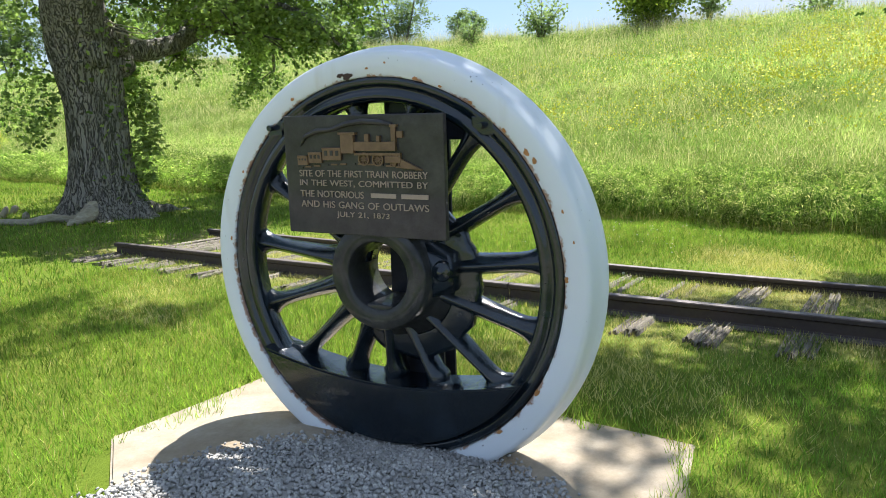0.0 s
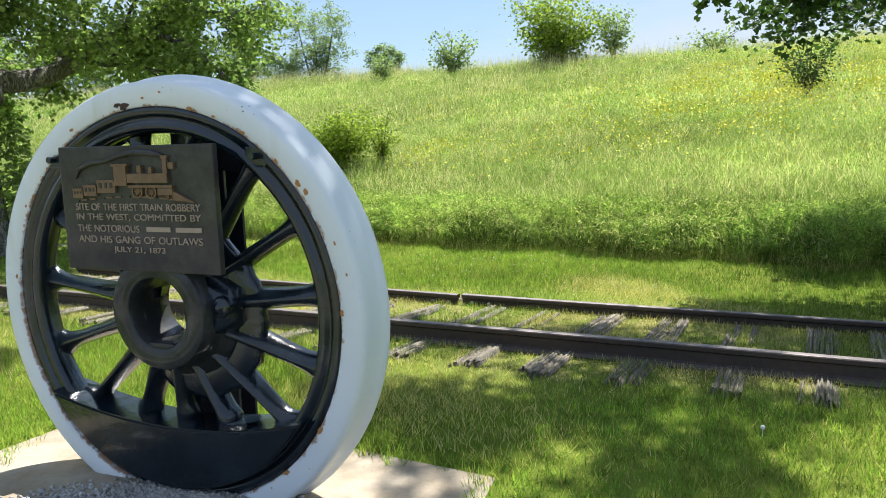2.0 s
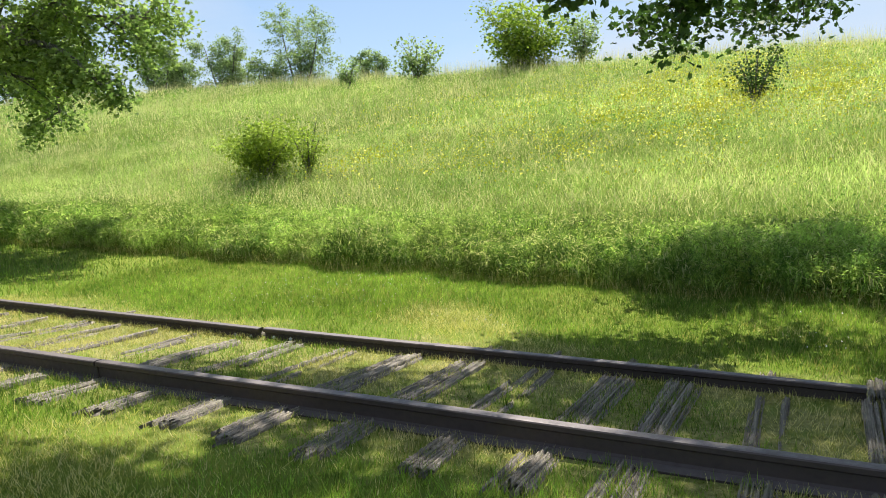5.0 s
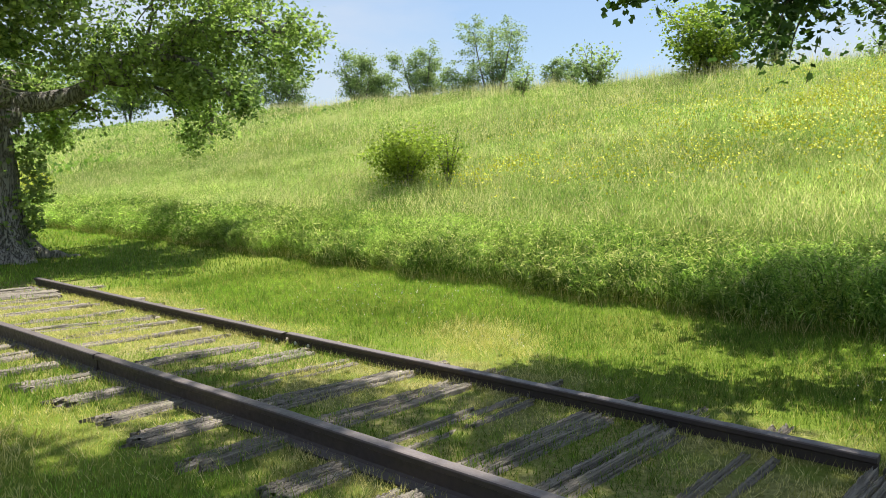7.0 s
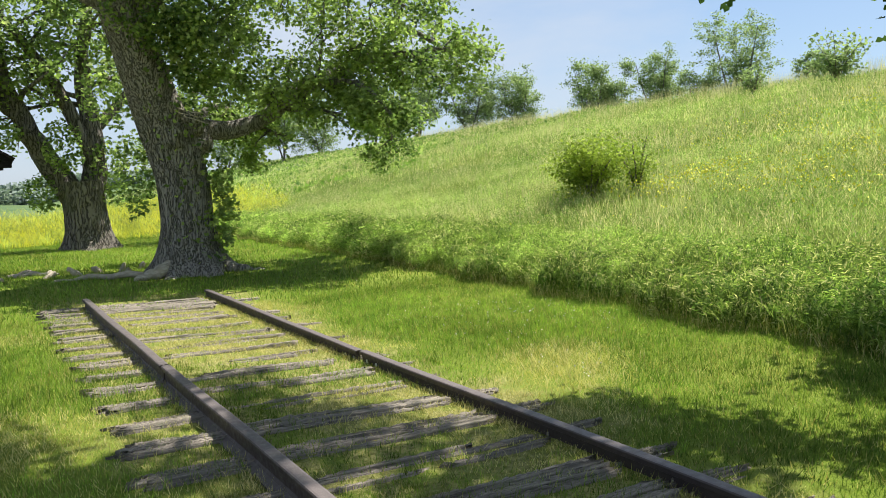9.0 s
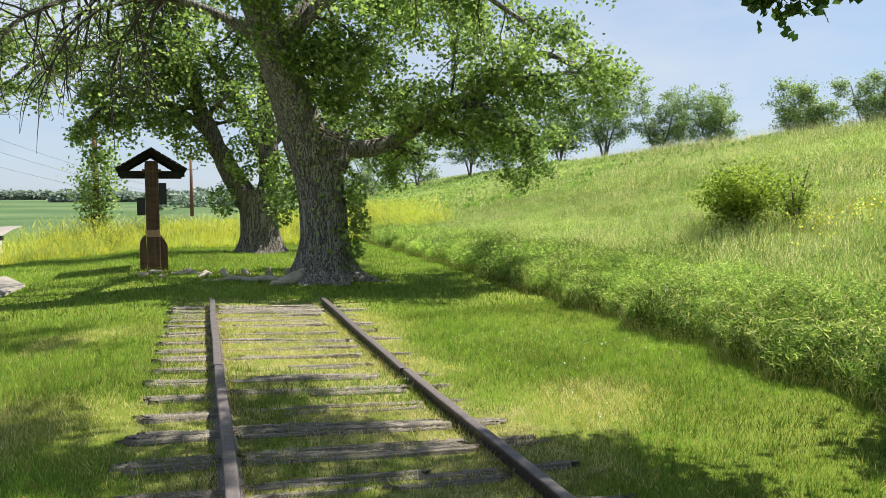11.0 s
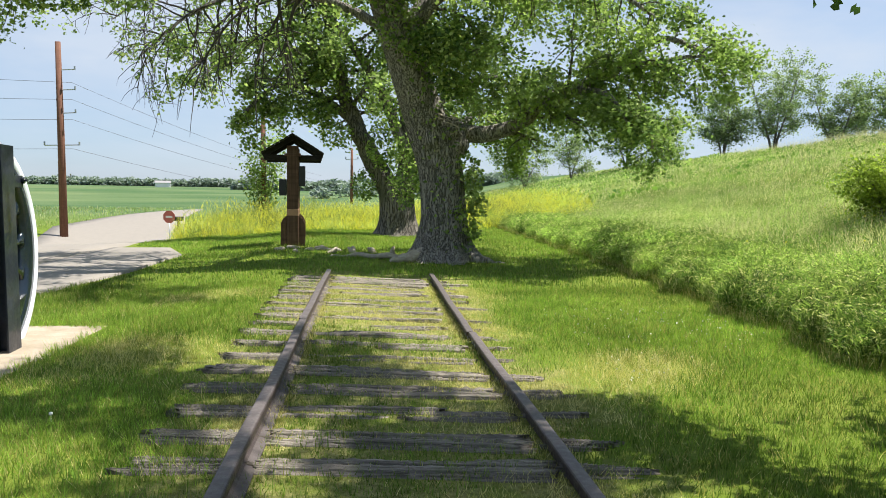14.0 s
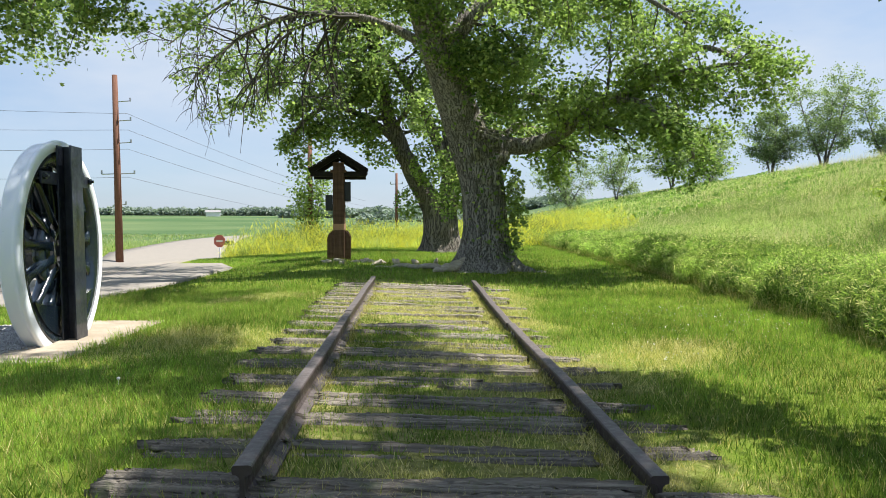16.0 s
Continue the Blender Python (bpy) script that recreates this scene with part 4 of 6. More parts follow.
for i in range(8):
    bm.faces.new((f[i], g[i], g[(i + 1) % 8], f[(i + 1) % 8]))
bmesh.ops.recalc_face_normals(bm, faces=bm.faces)
part("sign_plate", bm, M_red, stop, smooth=False)
bm = bmesh.new()
box(bm, (-0.2, -0.045, 2.0), (0.2, -0.036, 2.1), 0.002)
part("word_bar", bm, M_clover, stop, "pale bar of lettering", smooth=False)
mb = empty("mailbox", pose(-11.1, 43.4, float(land(-11.1, 43.4))))
tagged(mb, "small black mailbox on a wooden post", "mailbox")
bm = bmesh.new()
box(bm, (-0.05, -0.05, -0.2), (0.05, 0.05, 2.3), 0.005)
part("post", bm, M_pole, mb, smooth=False)
bm = bmesh.new()
box(bm, (-0.3, -0.12, 2.3), (0.3, 0.12, 2.55), 0.06)
part("box_body", bm, M_black_plain, mb, smooth=False)

# ---- far farm buildings ----


def barn(x, y, w, d, h):
    z = float(land(x, y))
    e = empty("farm_building", pose(x, y, z, 0, 0, 12))
    tagged(e, "small white farm building far across the fields", "farm building", "far farm buildings")
    bm = bmesh.new()
    box(bm, (-w / 2, -d / 2, -1), (w / 2, d / 2, h))
    part("wall", bm, M_sheet, e, smooth=False)
    bm = bmesh.new()
    vs = [bm.verts.new(p) for p in ((-w / 2 - 0.4, -d / 2 - 0.4, h), (w / 2 + 0.4, -d / 2 - 0.4, h), (w / 2 + 0.4, d / 2 + 0.4, h), (-w / 2 - 0.4, d / 2 + 0.4, h), (-w / 2 - 0.4, 0, h * 1.5), (w / 2 + 0.4, 0, h * 1.5))]
    for q in ((0, 1, 5, 4), (2, 3, 4, 5), (0, 4, 3), (1, 2, 5), (3, 2, 1, 0)):
        bm.faces.new([vs[i] for i in q])
    part("roof", bm, M_roofgrey, e, smooth=False)


barn(-104, 402, 7, 5, 2.2)
barn(-62, 430, 6, 4, 2.0)

# ---- dandelion head in the lawn ----
bm = bmesh.new()
cyl(bm, (0, 0, -0.03), (0, 0, 0.055), 0.0013, 6)
bmesh.ops.create_icosphere(bm, subdivisions=2, radius=0.0105, matrix=Matrix.Translation((0, 0, 0.058)))
dl = part("dandelion", bm, M_clover)
dl.matrix_world = pose(-1.84, 1.8, float(land(-1.84, 1.8)))
tagged(dl, "white dandelion seed head in the lawn", "dandelion")


# ---- grass and leaves ----
def blades(name, x, y, h, w, material, lean=0.35, segs=1, parent=None, lift=0.0):
    """Many grass blades, each an island of its own."""
    n = len(x)
    z = land(x, y) - 0.01 + lift
    h = np.broadcast_to(np.asarray(h, float), n)
    a = rng.uniform(0, 2 * np.pi, n)
    b = rng.uniform(0, 2 * np.pi, n)
    l = rng.uniform(0.1, 1.0, n) * lean * h
    sx, sy = np.cos(a) * w / 2, np.sin(a) * w / 2
    dx, dy = np.cos(b) * l, np.sin(b) * l
    base = np.stack([x, y, z], 1)
    side = np.stack([sx, sy, np.zeros(n)], 1)
    tip = base + np.stack([dx, dy, h], 1)
    if segs == 1:
        v = np.stack([base - side, base + side, tip], 1).reshape(-1, 3)
        f = np.arange(n * 3).reshape(n, 3)
    else:
        mid = base + np.stack([dx * 0.3, dy * 0.3, h * 0.6], 1)
        v = np.stack([base - side * 0.7, base + side * 0.7, mid + side, mid - side, tip], 1).reshape(-1, 3)
        o = (np.arange(n) * 5)[:, None, None]
        f = (np.array([(0, 1, 2), (0, 2, 3), (3, 2, 4)])[None] + o).reshape(-1, 3)
    ob = soup(name, v, f, material, parent)
    return ob


def hill_foot(y):
    return np.interp(y, [-20, 0, 3, 10, 24, 60], [3.2, 3.35, 3.6, 4.15, 4.75, 6.0])


def scatter(n, x0, x1, y0, y1):
    return rng.uniform(x0, x1, n), rng.uniform(y0, y1, n)


def wav(x, y, s, p=0.0):
    return 0.5 + 0.25 * (np.sin(x * s + 1.7 * np.sin(y * s * 0.7 + p)) + np.cos(y * s * 1.1 + 1.3 * np.sin(x * s * 0.8 + 2 * p)))


def lawn_ok(x, y):
    east = np.interp(y, [-60, 5.6, 7.2, 10, 12.8, 15.0, 16, 26, 40], [-6.3, -5.5, -4.1, -3.8, -3.75, -4.5, -5.6, -7.1, -11.5])
    ok = (x > east + 0.05) & (x < hill_foot(y) + 0.3)
    ok &= ~((x > -3.98 + 0.1 * np.sin(y * 9)) & (x < np.interp(y, [2.7, 3.4, 4.1, 4.95], [-2.66, -2.62, -2.54, -2.44]) + 0.04 * np.sin(y * 13) + 0.03 * np.sin(y * 31)) & (y > 2.78 + 0.05 * np.sin(x * 11)) & (y < 4.84 + 0.07 * np.sin(x * 8) + 0.03 * np.sin(x * 27)))
    ok &= ~((((x + 4.15) / 1.05) ** 2 + ((y - 3.62) / 1.0) ** 2) < 1.0)
    for rx in (-0.757, 0.745):
        ok &= ~((np.abs(x - rx) < 0.05) & (y > 0) & (y < 9.3))
    return ok


def on_tie(x, y):
    hit = np.zeros(len(x), bool)
    for k, ty in enumerate(TIE_Y):
        hit |= (np.abs(y - ty) < 0.1) & (np.abs(x + 0.035) < 1.28)
    return hit


x, y = scatter(400000, -5.9, 4.9, -1.8, 8.2)
edge = 1.35 + 0.7 * (wav(x, y, 1.7, 0.9) - 0.5) + 0.3 * (wav(x, y, 6.1, 0.2) - 0.5) + rng.normal(0, 0.16, len(x))
near = (np.abs(x) < edge) & (y > -0.3 + 0.3 * rng.normal(0, 1, len(x))) & (y < 9.6)
keep = lawn_ok(x, y)
dens = np.where(near, 0.6 + 0.4 * (wav(x, y, 3.1, 0.6) > 0.52), 1.0)
dens = np.where(near & on_tie(x, y), dens * np.where(wav(x, y, 4.3, 2.6) > 0.5, 1.0, 0.6), dens)
keep &= rng.uniform(0, 1, len(x)) < dens
x, y, near = x[keep], y[keep], near[keep]
verge = (np.abs(x) < 2.5) & (y > -0.3) & (y < 9.9) & (wav(x, y, 1.9, 0.4) + 0.3 * (rng.uniform(0, 1, len(x)) - 0.5) > 0.75)
dry = verge | near & (y > 5.2) & (rng.uniform(0, 1, len(x)) < 0.62) | near & (wav(x, y, 2.3, 1.9) + 0.25 * (rng.uniform(0, 1, len(x)) - 0.5) > np.where(y > 5.0, 0.47, 0.62)) | (rng.uniform(0, 1, len(x)) < 0.05)
hh = np.where(near, rng.uniform(0.025, 0.065, len(x)) + 0.02 * on_tie(x, y) * (wav(x, y, 4.3, 2.6) > 0.5), rng.uniform(0.035, 0.085, len(x)) * (0.6 + 0.45 * wav(x, y, 1.4, 0.2) + 0.5 * wav(x, y, 17.0, 0.7)))
tagged(blades("lawn_grass", x[~dry], y[~dry], hh[~dry], 0.006, M_lawn, 0.8), "mown bright green lawn grass", "grass", kind="stuff")
tagged(blades("dry_grass", x[dry], y[dry], hh[dry] * 0.9, 0.005, M_strawgrass, 1.2), "dry straw-coloured grass between the ties", "grass", kind="stuff")

x, y = scatter(170000, -9, 6, 8.2, 30)
keep = lawn_ok(x, y) & (rng.uniform(0, 1, len(x)) < np.clip(1.4 - (y - 8) / 26, 0.3, 1))
keep &= ~((np.abs(x) < 1.3) & (y < 9.4) & (rng.uniform(0, 1, len(x)) < 0.7))
x, y = x[keep], y[keep]
tagged(blades("lawn_grass", x, y, rng.uniform(0.04, 0.085, len(x)), 0.013, M_lawn, 0.8), "mown green lawn grass under the trees", "grass", kind="stuff")

for rx in (-0.757, 0.745):
    n = 5200
    y = rng.uniform(0.05, 9.3, n)
    x = rx + rng.choice([-1, 1], n) * rng.uniform(0.025, 0.12, n)
    k = wav(x, y, 2.7, 0.8) > 0.3
    tagged(blades("dry_grass", x[k], y[k], rng.uniform(0.025, 0.065, k.sum()), 0.006, M_strawgrass, 0.8), "dry grass growing against the rail", "grass", kind="stuff")

# rank growth along the foot of the bank: arching blades and small leaves at all heights up to its ragged top
def foot_rank(n, y0, y1, a, b, reach):
    y = rng.uniform(y0, y1, n)
    off = rng.beta(a, b, n) * reach
    x = hill_foot(y) + off - 0.04 + 0.09 * np.sin(y * 3.1) + 0.06 * np.sin(y * 7.3)
    top = 0.44 * np.clip(0.66 + off * 1.3, 0.5, 1.0) * (0.62 + 0.4 * wav(x, y, 1.3, 0.4) + 0.38 * wav(x, y, 4.1, 1.4))
    return x, y, top * (1 - 0.45 * np.clip((off - 0.9) / 1.6, 0, 1))


for n, y0, y1, w, segs in ((80000, -6, 11, 0.008, 2), (60000, 11, 34, 0.012, 1)):
    x, y, top = foot_rank(n, y0, y1, 1.1, 1.7, 2.6)
    h = rng.uniform(0.06, 0.15, n)
    tagged(blades("tall_grass", x, y, h, rng.uniform(w * 0.6, w * 1.7, n), M_foot, 1.5, segs, lift=np.maximum(0, top - h) * rng.uniform(0, 1, n) ** 0.6), "tall rank green grass at the foot of the bank", "grass", kind="stuff")
n = 9000
y = rng.uniform(-6, 30, n)
x = hill_foot(y) + rng.uniform(-0.12, 0.14, n) + 0.09 * np.sin(y * 3.1) + 0.06 * np.sin(y * 7.3)
tagged(blades("dead_stems", x, y, rng.uniform(0.06, 0.22, n), 0.005, M_strawgrass, 0.7, 1), "dry stems at the mown edge", "grass", kind="stuff")

# meadow on the bank
for n, x0, x1, y0, y1, h0, h1, w in ((270000, 5.0, 15, -8, 32, 0.16, 0.42, 0.006), (260000, 14, 36, -14, 62, 0.2, 0.5, 0.012), (65000, 5.5, 38, 32, 120, 0.25, 0.5, 0.036)):
    x, y = scatter(n, x0, x1, y0, y1)
    k = x > hill_foot(y) + 1.3
    x, y = x[k], y[k]
    top = rng.uniform(h0, h1, len(x)) * (0.5 + 0.55 * wav(x, y, 0.8, 0.9) + 0.4 * wav(x, y, 2.7, 0.3))
    h = np.minimum(top, rng.uniform(0.07, 0.2, len(x)) * (1 + w * 25))
    tagged(blades("meadow_grass", x, y, h, rng.uniform(w * 0.6, w * 1.8, len(x)), M_meadow, 1.1, 1, lift=(top - h) * rng.uniform(0, 1, len(x)) ** 0.8), "uncut meadow grass on the sunny bank", "grass", kind="stuff")
# pale seed stalks: in drifts on the slope, and thinly all along the crest
x, y = scatter(30000, 6.0, 31, -6, 50)
k = wav(x, y, 0.42, 2.2) + 0.35 * wav(x, y, 1.9, 0.5) + 0.3 * rng.uniform(-1, 1, len(x)) > 0.72
x2, y2 = rng.normal(10.8, 1.3, 1500), rng.normal(13.2, 2.2, 1500)
x3, y3 = scatter(9000, 28, 36, -12, 60)
x, y = np.concatenate([x[k], x2, x3]), np.concatenate([y[k], y2, y3])
tagged(blades("seed_stalks", x, y, rng.uniform(0.35, 0.72, len(x)) * (0.8 + 0.02 * x), 0.003 + 0.00045 * x, M_stalk, 0.45, 1), "pale dry seed stalks in the meadow", "grass", kind="stuff")


def flecks(name, P, size, material, label):
    n = len(P)
    q, _ = np.linalg.qr(rng.normal(size=(n, 3, 3)))
    s = size * rng.uniform(0.6, 1.3, (n, 1, 1))
    v = np.array([(1, 0, 0), (0, 1, 0), (-1, 0, 0.2), (0, -1, 0)], float)[None] * s @ q + P[:, None]
    f = (np.arange(n) * 4)[:, None] + np.arange(4)[None]
    ob = soup(name, v.reshape(-1, 3), f, material)
    return tagged(ob, label, "flowers", kind="stuff")


P = []
for cx, cy, rx, ry, n in ((18.5, 2.5, 4, 3, 7000), (14.5, 4, 4, 3.5, 3200), (23, 3.5, 5, 5, 4200), (11, 7, 2.5, 2.5, 700), (16.5, -1, 4, 3, 2600), (12, 3, 3, 3, 900), (10.6, 9.6, 1.2, 0.9, 380), (17, 9, 6, 5, 1500)):
    n = int(n * 1.7)
    a = rng.normal(size=(n, 2))
    x, y = cx + a[:, 0] * rx * 0.6, cy + a[:, 1] * ry * 0.6
    k = wav(x, y, 2.3, 0.8) + 0.3 * rng.uniform(-1, 1, n) > 0.5
    x, y = x[k], y[k]
    n = len(x)
    P.append(np.stack([x, y, land(x, y) + rng.uniform(0.25, 0.55, n)], 1))
flecks("yellow_wildflowers", np.concatenate(P), 0.021, M_flower, "yellow wildflowers scattered over the bank")
for n, x0, x1, y0, y1, sz in ((80000, 5.0, 15, -8, 32, 0.014), (60000, 14, 33, -12, 55, 0.026), (12000, 5.5, 34, 32, 90, 0.09)):
    x, y = scatter(n, x0, x1, y0, y1)
    k = (x > hill_foot(y) + 0.9) & (wav(x, y, 1.1, 1.4) + 0.4 * rng.uniform(-1, 1, n) > 0.45)
    x, y = x[k], y[k]
    P = np.stack([x, y, land(x, y) + rng.uniform(0.1, 0.38, len(x))], 1)
    tagged(flecks("meadow_weeds", P, sz, M_weed, "leafy green weeds mixed into the meadow"), category="weeds")
x, y = scatter(420, 1.6, 3.4, 0.2, 6)
k = wav(x, y, 1.1, 0.3) > 0.45
flecks("white_clover", np.stack([x[k], y[k], land(x[k], y[k]) + 0.07], 1), 0.0065, M_clover, "small white clover heads in the lawn")

# yellow-green brush beyond the lawn
n = 170000
x, y = scatter(n, -12, 9, 18, 44)
edge = np.interp(x, [-12, -9, -6, -4, -3, 0, 4, 9], [36, 27.5, 21.0, 21.5, 22.8, 23.6, 25, 27])
k = (y > edge + 0.5 * np.sin(x * 1.7)) & (x > np.interp(y, [16, 26, 40, 52], [-5.4, -6.9, -11.0, -13.0]))
x, y, e = x[k], y[k], edge[k]
h = rng.uniform(0.75, 1.35, len(x)) * np.clip(0.35 + (y - e) * 0.22, 0.35, 1) * (0.75 + 0.4 * wav(x, y, 0.9, 0.3))
sh = np.minimum(h, rng.uniform(0.12, 0.32, len(x)))
tagged(blades("roadside_brush", x, y, sh, rng.uniform(0.01, 0.024, len(x)), M_brush, 1.3, 1, lift=(h - sh) * rng.uniform(0, 1, len(x)) ** 0.7), "waist-high yellow-green flowering roadside brush", "brush", kind="stuff")
x, y = scatter(26000, -45, -9, 22, 75)
k = x < np.interp(y, [16, 26, 40, 52, 75], [-11.6, -14.4, -19.9, -22.2, -17.6])
tagged(blades("verge_grass", x[k], y[k], rng.uniform(0.12, 0.32, k.sum()), 0.025, M_meadow, 0.7, 2), "rough grass on the road verge", "grass", kind="stuff")


# ---- trees ----
LEAF = np.array([(0, 0, 0), (0.42, 0.42, 0.1), (0, 1, -0.06), (-0.42, 0.42, 0.1)], float)
LEAF_F = np.array([(0, 1, 2), (0, 2, 3)])
LOBED = np.array([(0, 0, 0), (0.5, 0.3, 0.08), (0.2, 0.45, 0.03), (0.42, 0.78, 0.06), (0, 1, -0.1), (-0.42, 0.78, 0.06), (-0.2, 0.45, 0.03), (-0.5, 0.3, 0.08)], float)
LOBED_F = np.array([(0, 1, 2), (0, 2, 6), (0, 6, 7), (2, 3, 4), (2, 4, 6), (6, 4, 5)])


def leaves(name, P, size, material, parent, droop=0.3, lobed=False, slim=1.0):
    n = len(P)
    out = rng.normal(size=(n, 3))
    out[:, 2] = out[:, 2] * 0.5 - droop
    out /= np.linalg.norm(out, axis=1, keepdims=True)
    nor = rng.normal(size=(n, 3)) * 0.7 + np.array([0, 0, 0.9])
    side = np.cross(out, nor)
    side /= np.linalg.norm(side, axis=1, keepdims=True)
    nor = np.cross(side, out)
    s = size * rng.uniform(0.65, 1.25, (n, 1, 1))
    shape, fc = (LOBED, LOBED_F) if lobed else (LEAF * np.array([slim, 1, 1]), LEAF_F)
    v = (shape[None, :, 0:1] * side[:, None] + shape[None, :, 1:2] * out[:, None] + shape[None, :, 2:3] * nor[:, None]) * s + P[:, None]
    k = len(shape)
    f = fc[None] + (np.arange(n) * k)[:, None, None]
    ob = soup(name, v.reshape(-1, 3), f.reshape(-1, 3), material, parent)
    ob["kind"] = "stuff"
    return ob


for n, y0, y1, sz in ((140000, -6, 11, 0.06), (70000, 11, 34, 0.085)):
    x, y, top = foot_rank(n, y0, y1, 1.0, 1.8, 2.7)
    P = np.stack([x, y, land(x, y) + top * rng.uniform(0.08, 1.0, n) ** 0.75], 1)
    tagged(leaves("foot_weeds", P, sz, M_foot, None, -0.4, slim=0.18), "dense leafy green weeds at the foot of the bank", "weeds", kind="stuff")


def tubes(name, lines, material, parent, n=6):
    """Thin branches joined in one mesh; each line is (points, r0, r1)."""
    V, F, base = [], [], 0
    ang = np.arange(n) * 2 * np.pi / n
    for pts, r0, r1 in lines:
        pts = np.asarray(pts)
        m = len(pts)
        d = np.gradient(pts, axis=0)
        d /= np.linalg.norm(d, axis=1, keepdims=True) + 1e-9
        ref = np.array([0.3, 0.2, 0.93]) if abs(d[0, 2]) < 0.9 else np.array([1.0, 0, 0])
        u = np.cross(d, ref)
        u /= np.linalg.norm(u, axis=1, keepdims=True) + 1e-9
        w = np.cross(d, u)
        r = np.linspace(r0, r1, m)[:, None, None]
        ring = pts[:, None] + r * (np.cos(ang)[None, :, None] * u[:, None] + np.sin(ang)[None, :, None] * w[:, None])
        V.append(ring.reshape(-1, 3))
        i = np.arange(m - 1)[:, None] * n + base
        j = np.arange(n)[None]
        F.append(np.stack([i + j, i + (j + 1) % n, i + n + (j + 1) % n, i + n + j], -1).reshape(-1, 4))
        base += m * n
    return soup(name, np.concatenate(V), np.concatenate(F), material, parent, True)


def along(pts, t):
    pts = np.asarray(pts)
    s = np.linspace(0, 1, len(pts))
    return np.array([np.interp(t, s, pts[:, i]) for i in range(3)])


def smooth_line(pts, n=24):
    """A rounded line through the given points."""
    pts = np.asarray(pts, float)
    t = np.linspace(0, len(pts) - 1, n)
    out = []
    for v in t:
        i = min(int(v), len(pts) - 2)
        u = v - i
        p0, p1, p2, p3 = pts[max(i - 1, 0)], pts[i], pts[i + 1], pts[min(i + 2, len(pts) - 1)]
        out.append(0.5 * ((2 * p1) + (p2 - p0) * u + (2 * p0 - 5 * p1 + 4 * p2 - p3) * u * u + (3 * p1 - p0 - 3 * p2 + p3) * u ** 3))
    return np.array(out)


class Crown:
    """Branches and leaf places grown from given limbs."""

    def __init__(self, seed, spread=1.0, droop=0.15, leaf_jit=0.22, per_twig=26, lift=0.12):
        self.r = np.random.default_rng(seed)
        self.spread, self.droop, self.jit, self.per, self.lift = spread, droop, leaf_jit, per_twig, lift
        self.lines, self.leafp = [], []

    def twig(self, p, d, length, sag, bits=6):
        pts = [np.array(p)]
        d = np.array(d, float)
        for _ in range(bits):
            d = d + self.r.normal(0, 0.16, 3) + np.array([0, 0, -sag])
            d /= np.linalg.norm(d)
            pts.append(pts[-1] + d * length / bits)
        return np.array(pts)

    def limb(self, pts, r0, start=0.25, kids=9, length=1.5, leafy=1.0, sag=None, sub=5, ends=True, zmin=None):
        sag = self.droop if sag is None else sag
        pts = np.asarray(pts)
        L = np.linalg.norm(np.diff(pts, axis=0), axis=1).sum()
        for k in range(kids):
            t = start + (1 - start) * ((k + self.r.uniform(0, 1)) / kids)
            p = along(pts, t)
            tan = along(pts, min(1, t + 0.05)) - along(pts, max(0, t - 0.05))
            tan /= np.linalg.norm(tan) + 1e-9
            side = self.r.normal(size=3)
            side -= tan * side.dot(tan)
            side /= np.linalg.norm(side) + 1e-9
            d = tan * 0.55 + side * 0.95 * self.spread + np.array([0, 0, self.lift])
            d /= np.linalg.norm(d)
            ln = length * self.r.uniform(0.6, 1.2) * (1.15 - 0.5 * t)
            br = self.twig(p, d, ln, sag * 0.5)
            rb = max(0.012, r0 * (1 - 0.75 * t) * 0.35)
            self.lines.append((br, rb, rb * 0.3))
            for _ in range(sub):
                t2 = self.r.uniform(0.25, 1.0)
                q = along(br, t2)
                tan2 = br[-1] - br[0]
                tan2 /= np.linalg.norm(tan2) + 1e-9
                d2 = tan2 * 0.6 + self.r.normal(size=3) * 0.6
                d2 /= np.linalg.norm(d2)
                tw = self.twig(q, d2, ln * self.r.uniform(0.3, 0.6), sag, 4)
                self.lines.append((tw, rb * 0.4, 0.003))
                if self.r.uniform() < leafy:
                    m = self.per
                    tt = self.r.uniform(0.15, 1.05, m)
                    P = np.stack([np.interp(tt, np.linspace(0, 1, len(tw)), tw[:, i]) for i in range(3)], 1)
                    P += self.r.normal(0, self.jit, (m, 3)) * np.array([1, 1, 0.7])
                    self.leafp.append(P)

    def puff(self, c, rad, n):
        """A tuft of leaves."""
        a = self.r.normal(size=(n, 3))
        a /= np.linalg.norm(a, axis=1, keepdims=True)
        a *= self.r.uniform(0.3, 1, (n, 1)) ** 0.5 * np.array(rad)
        self.leafp.append(np.array(c) + a)


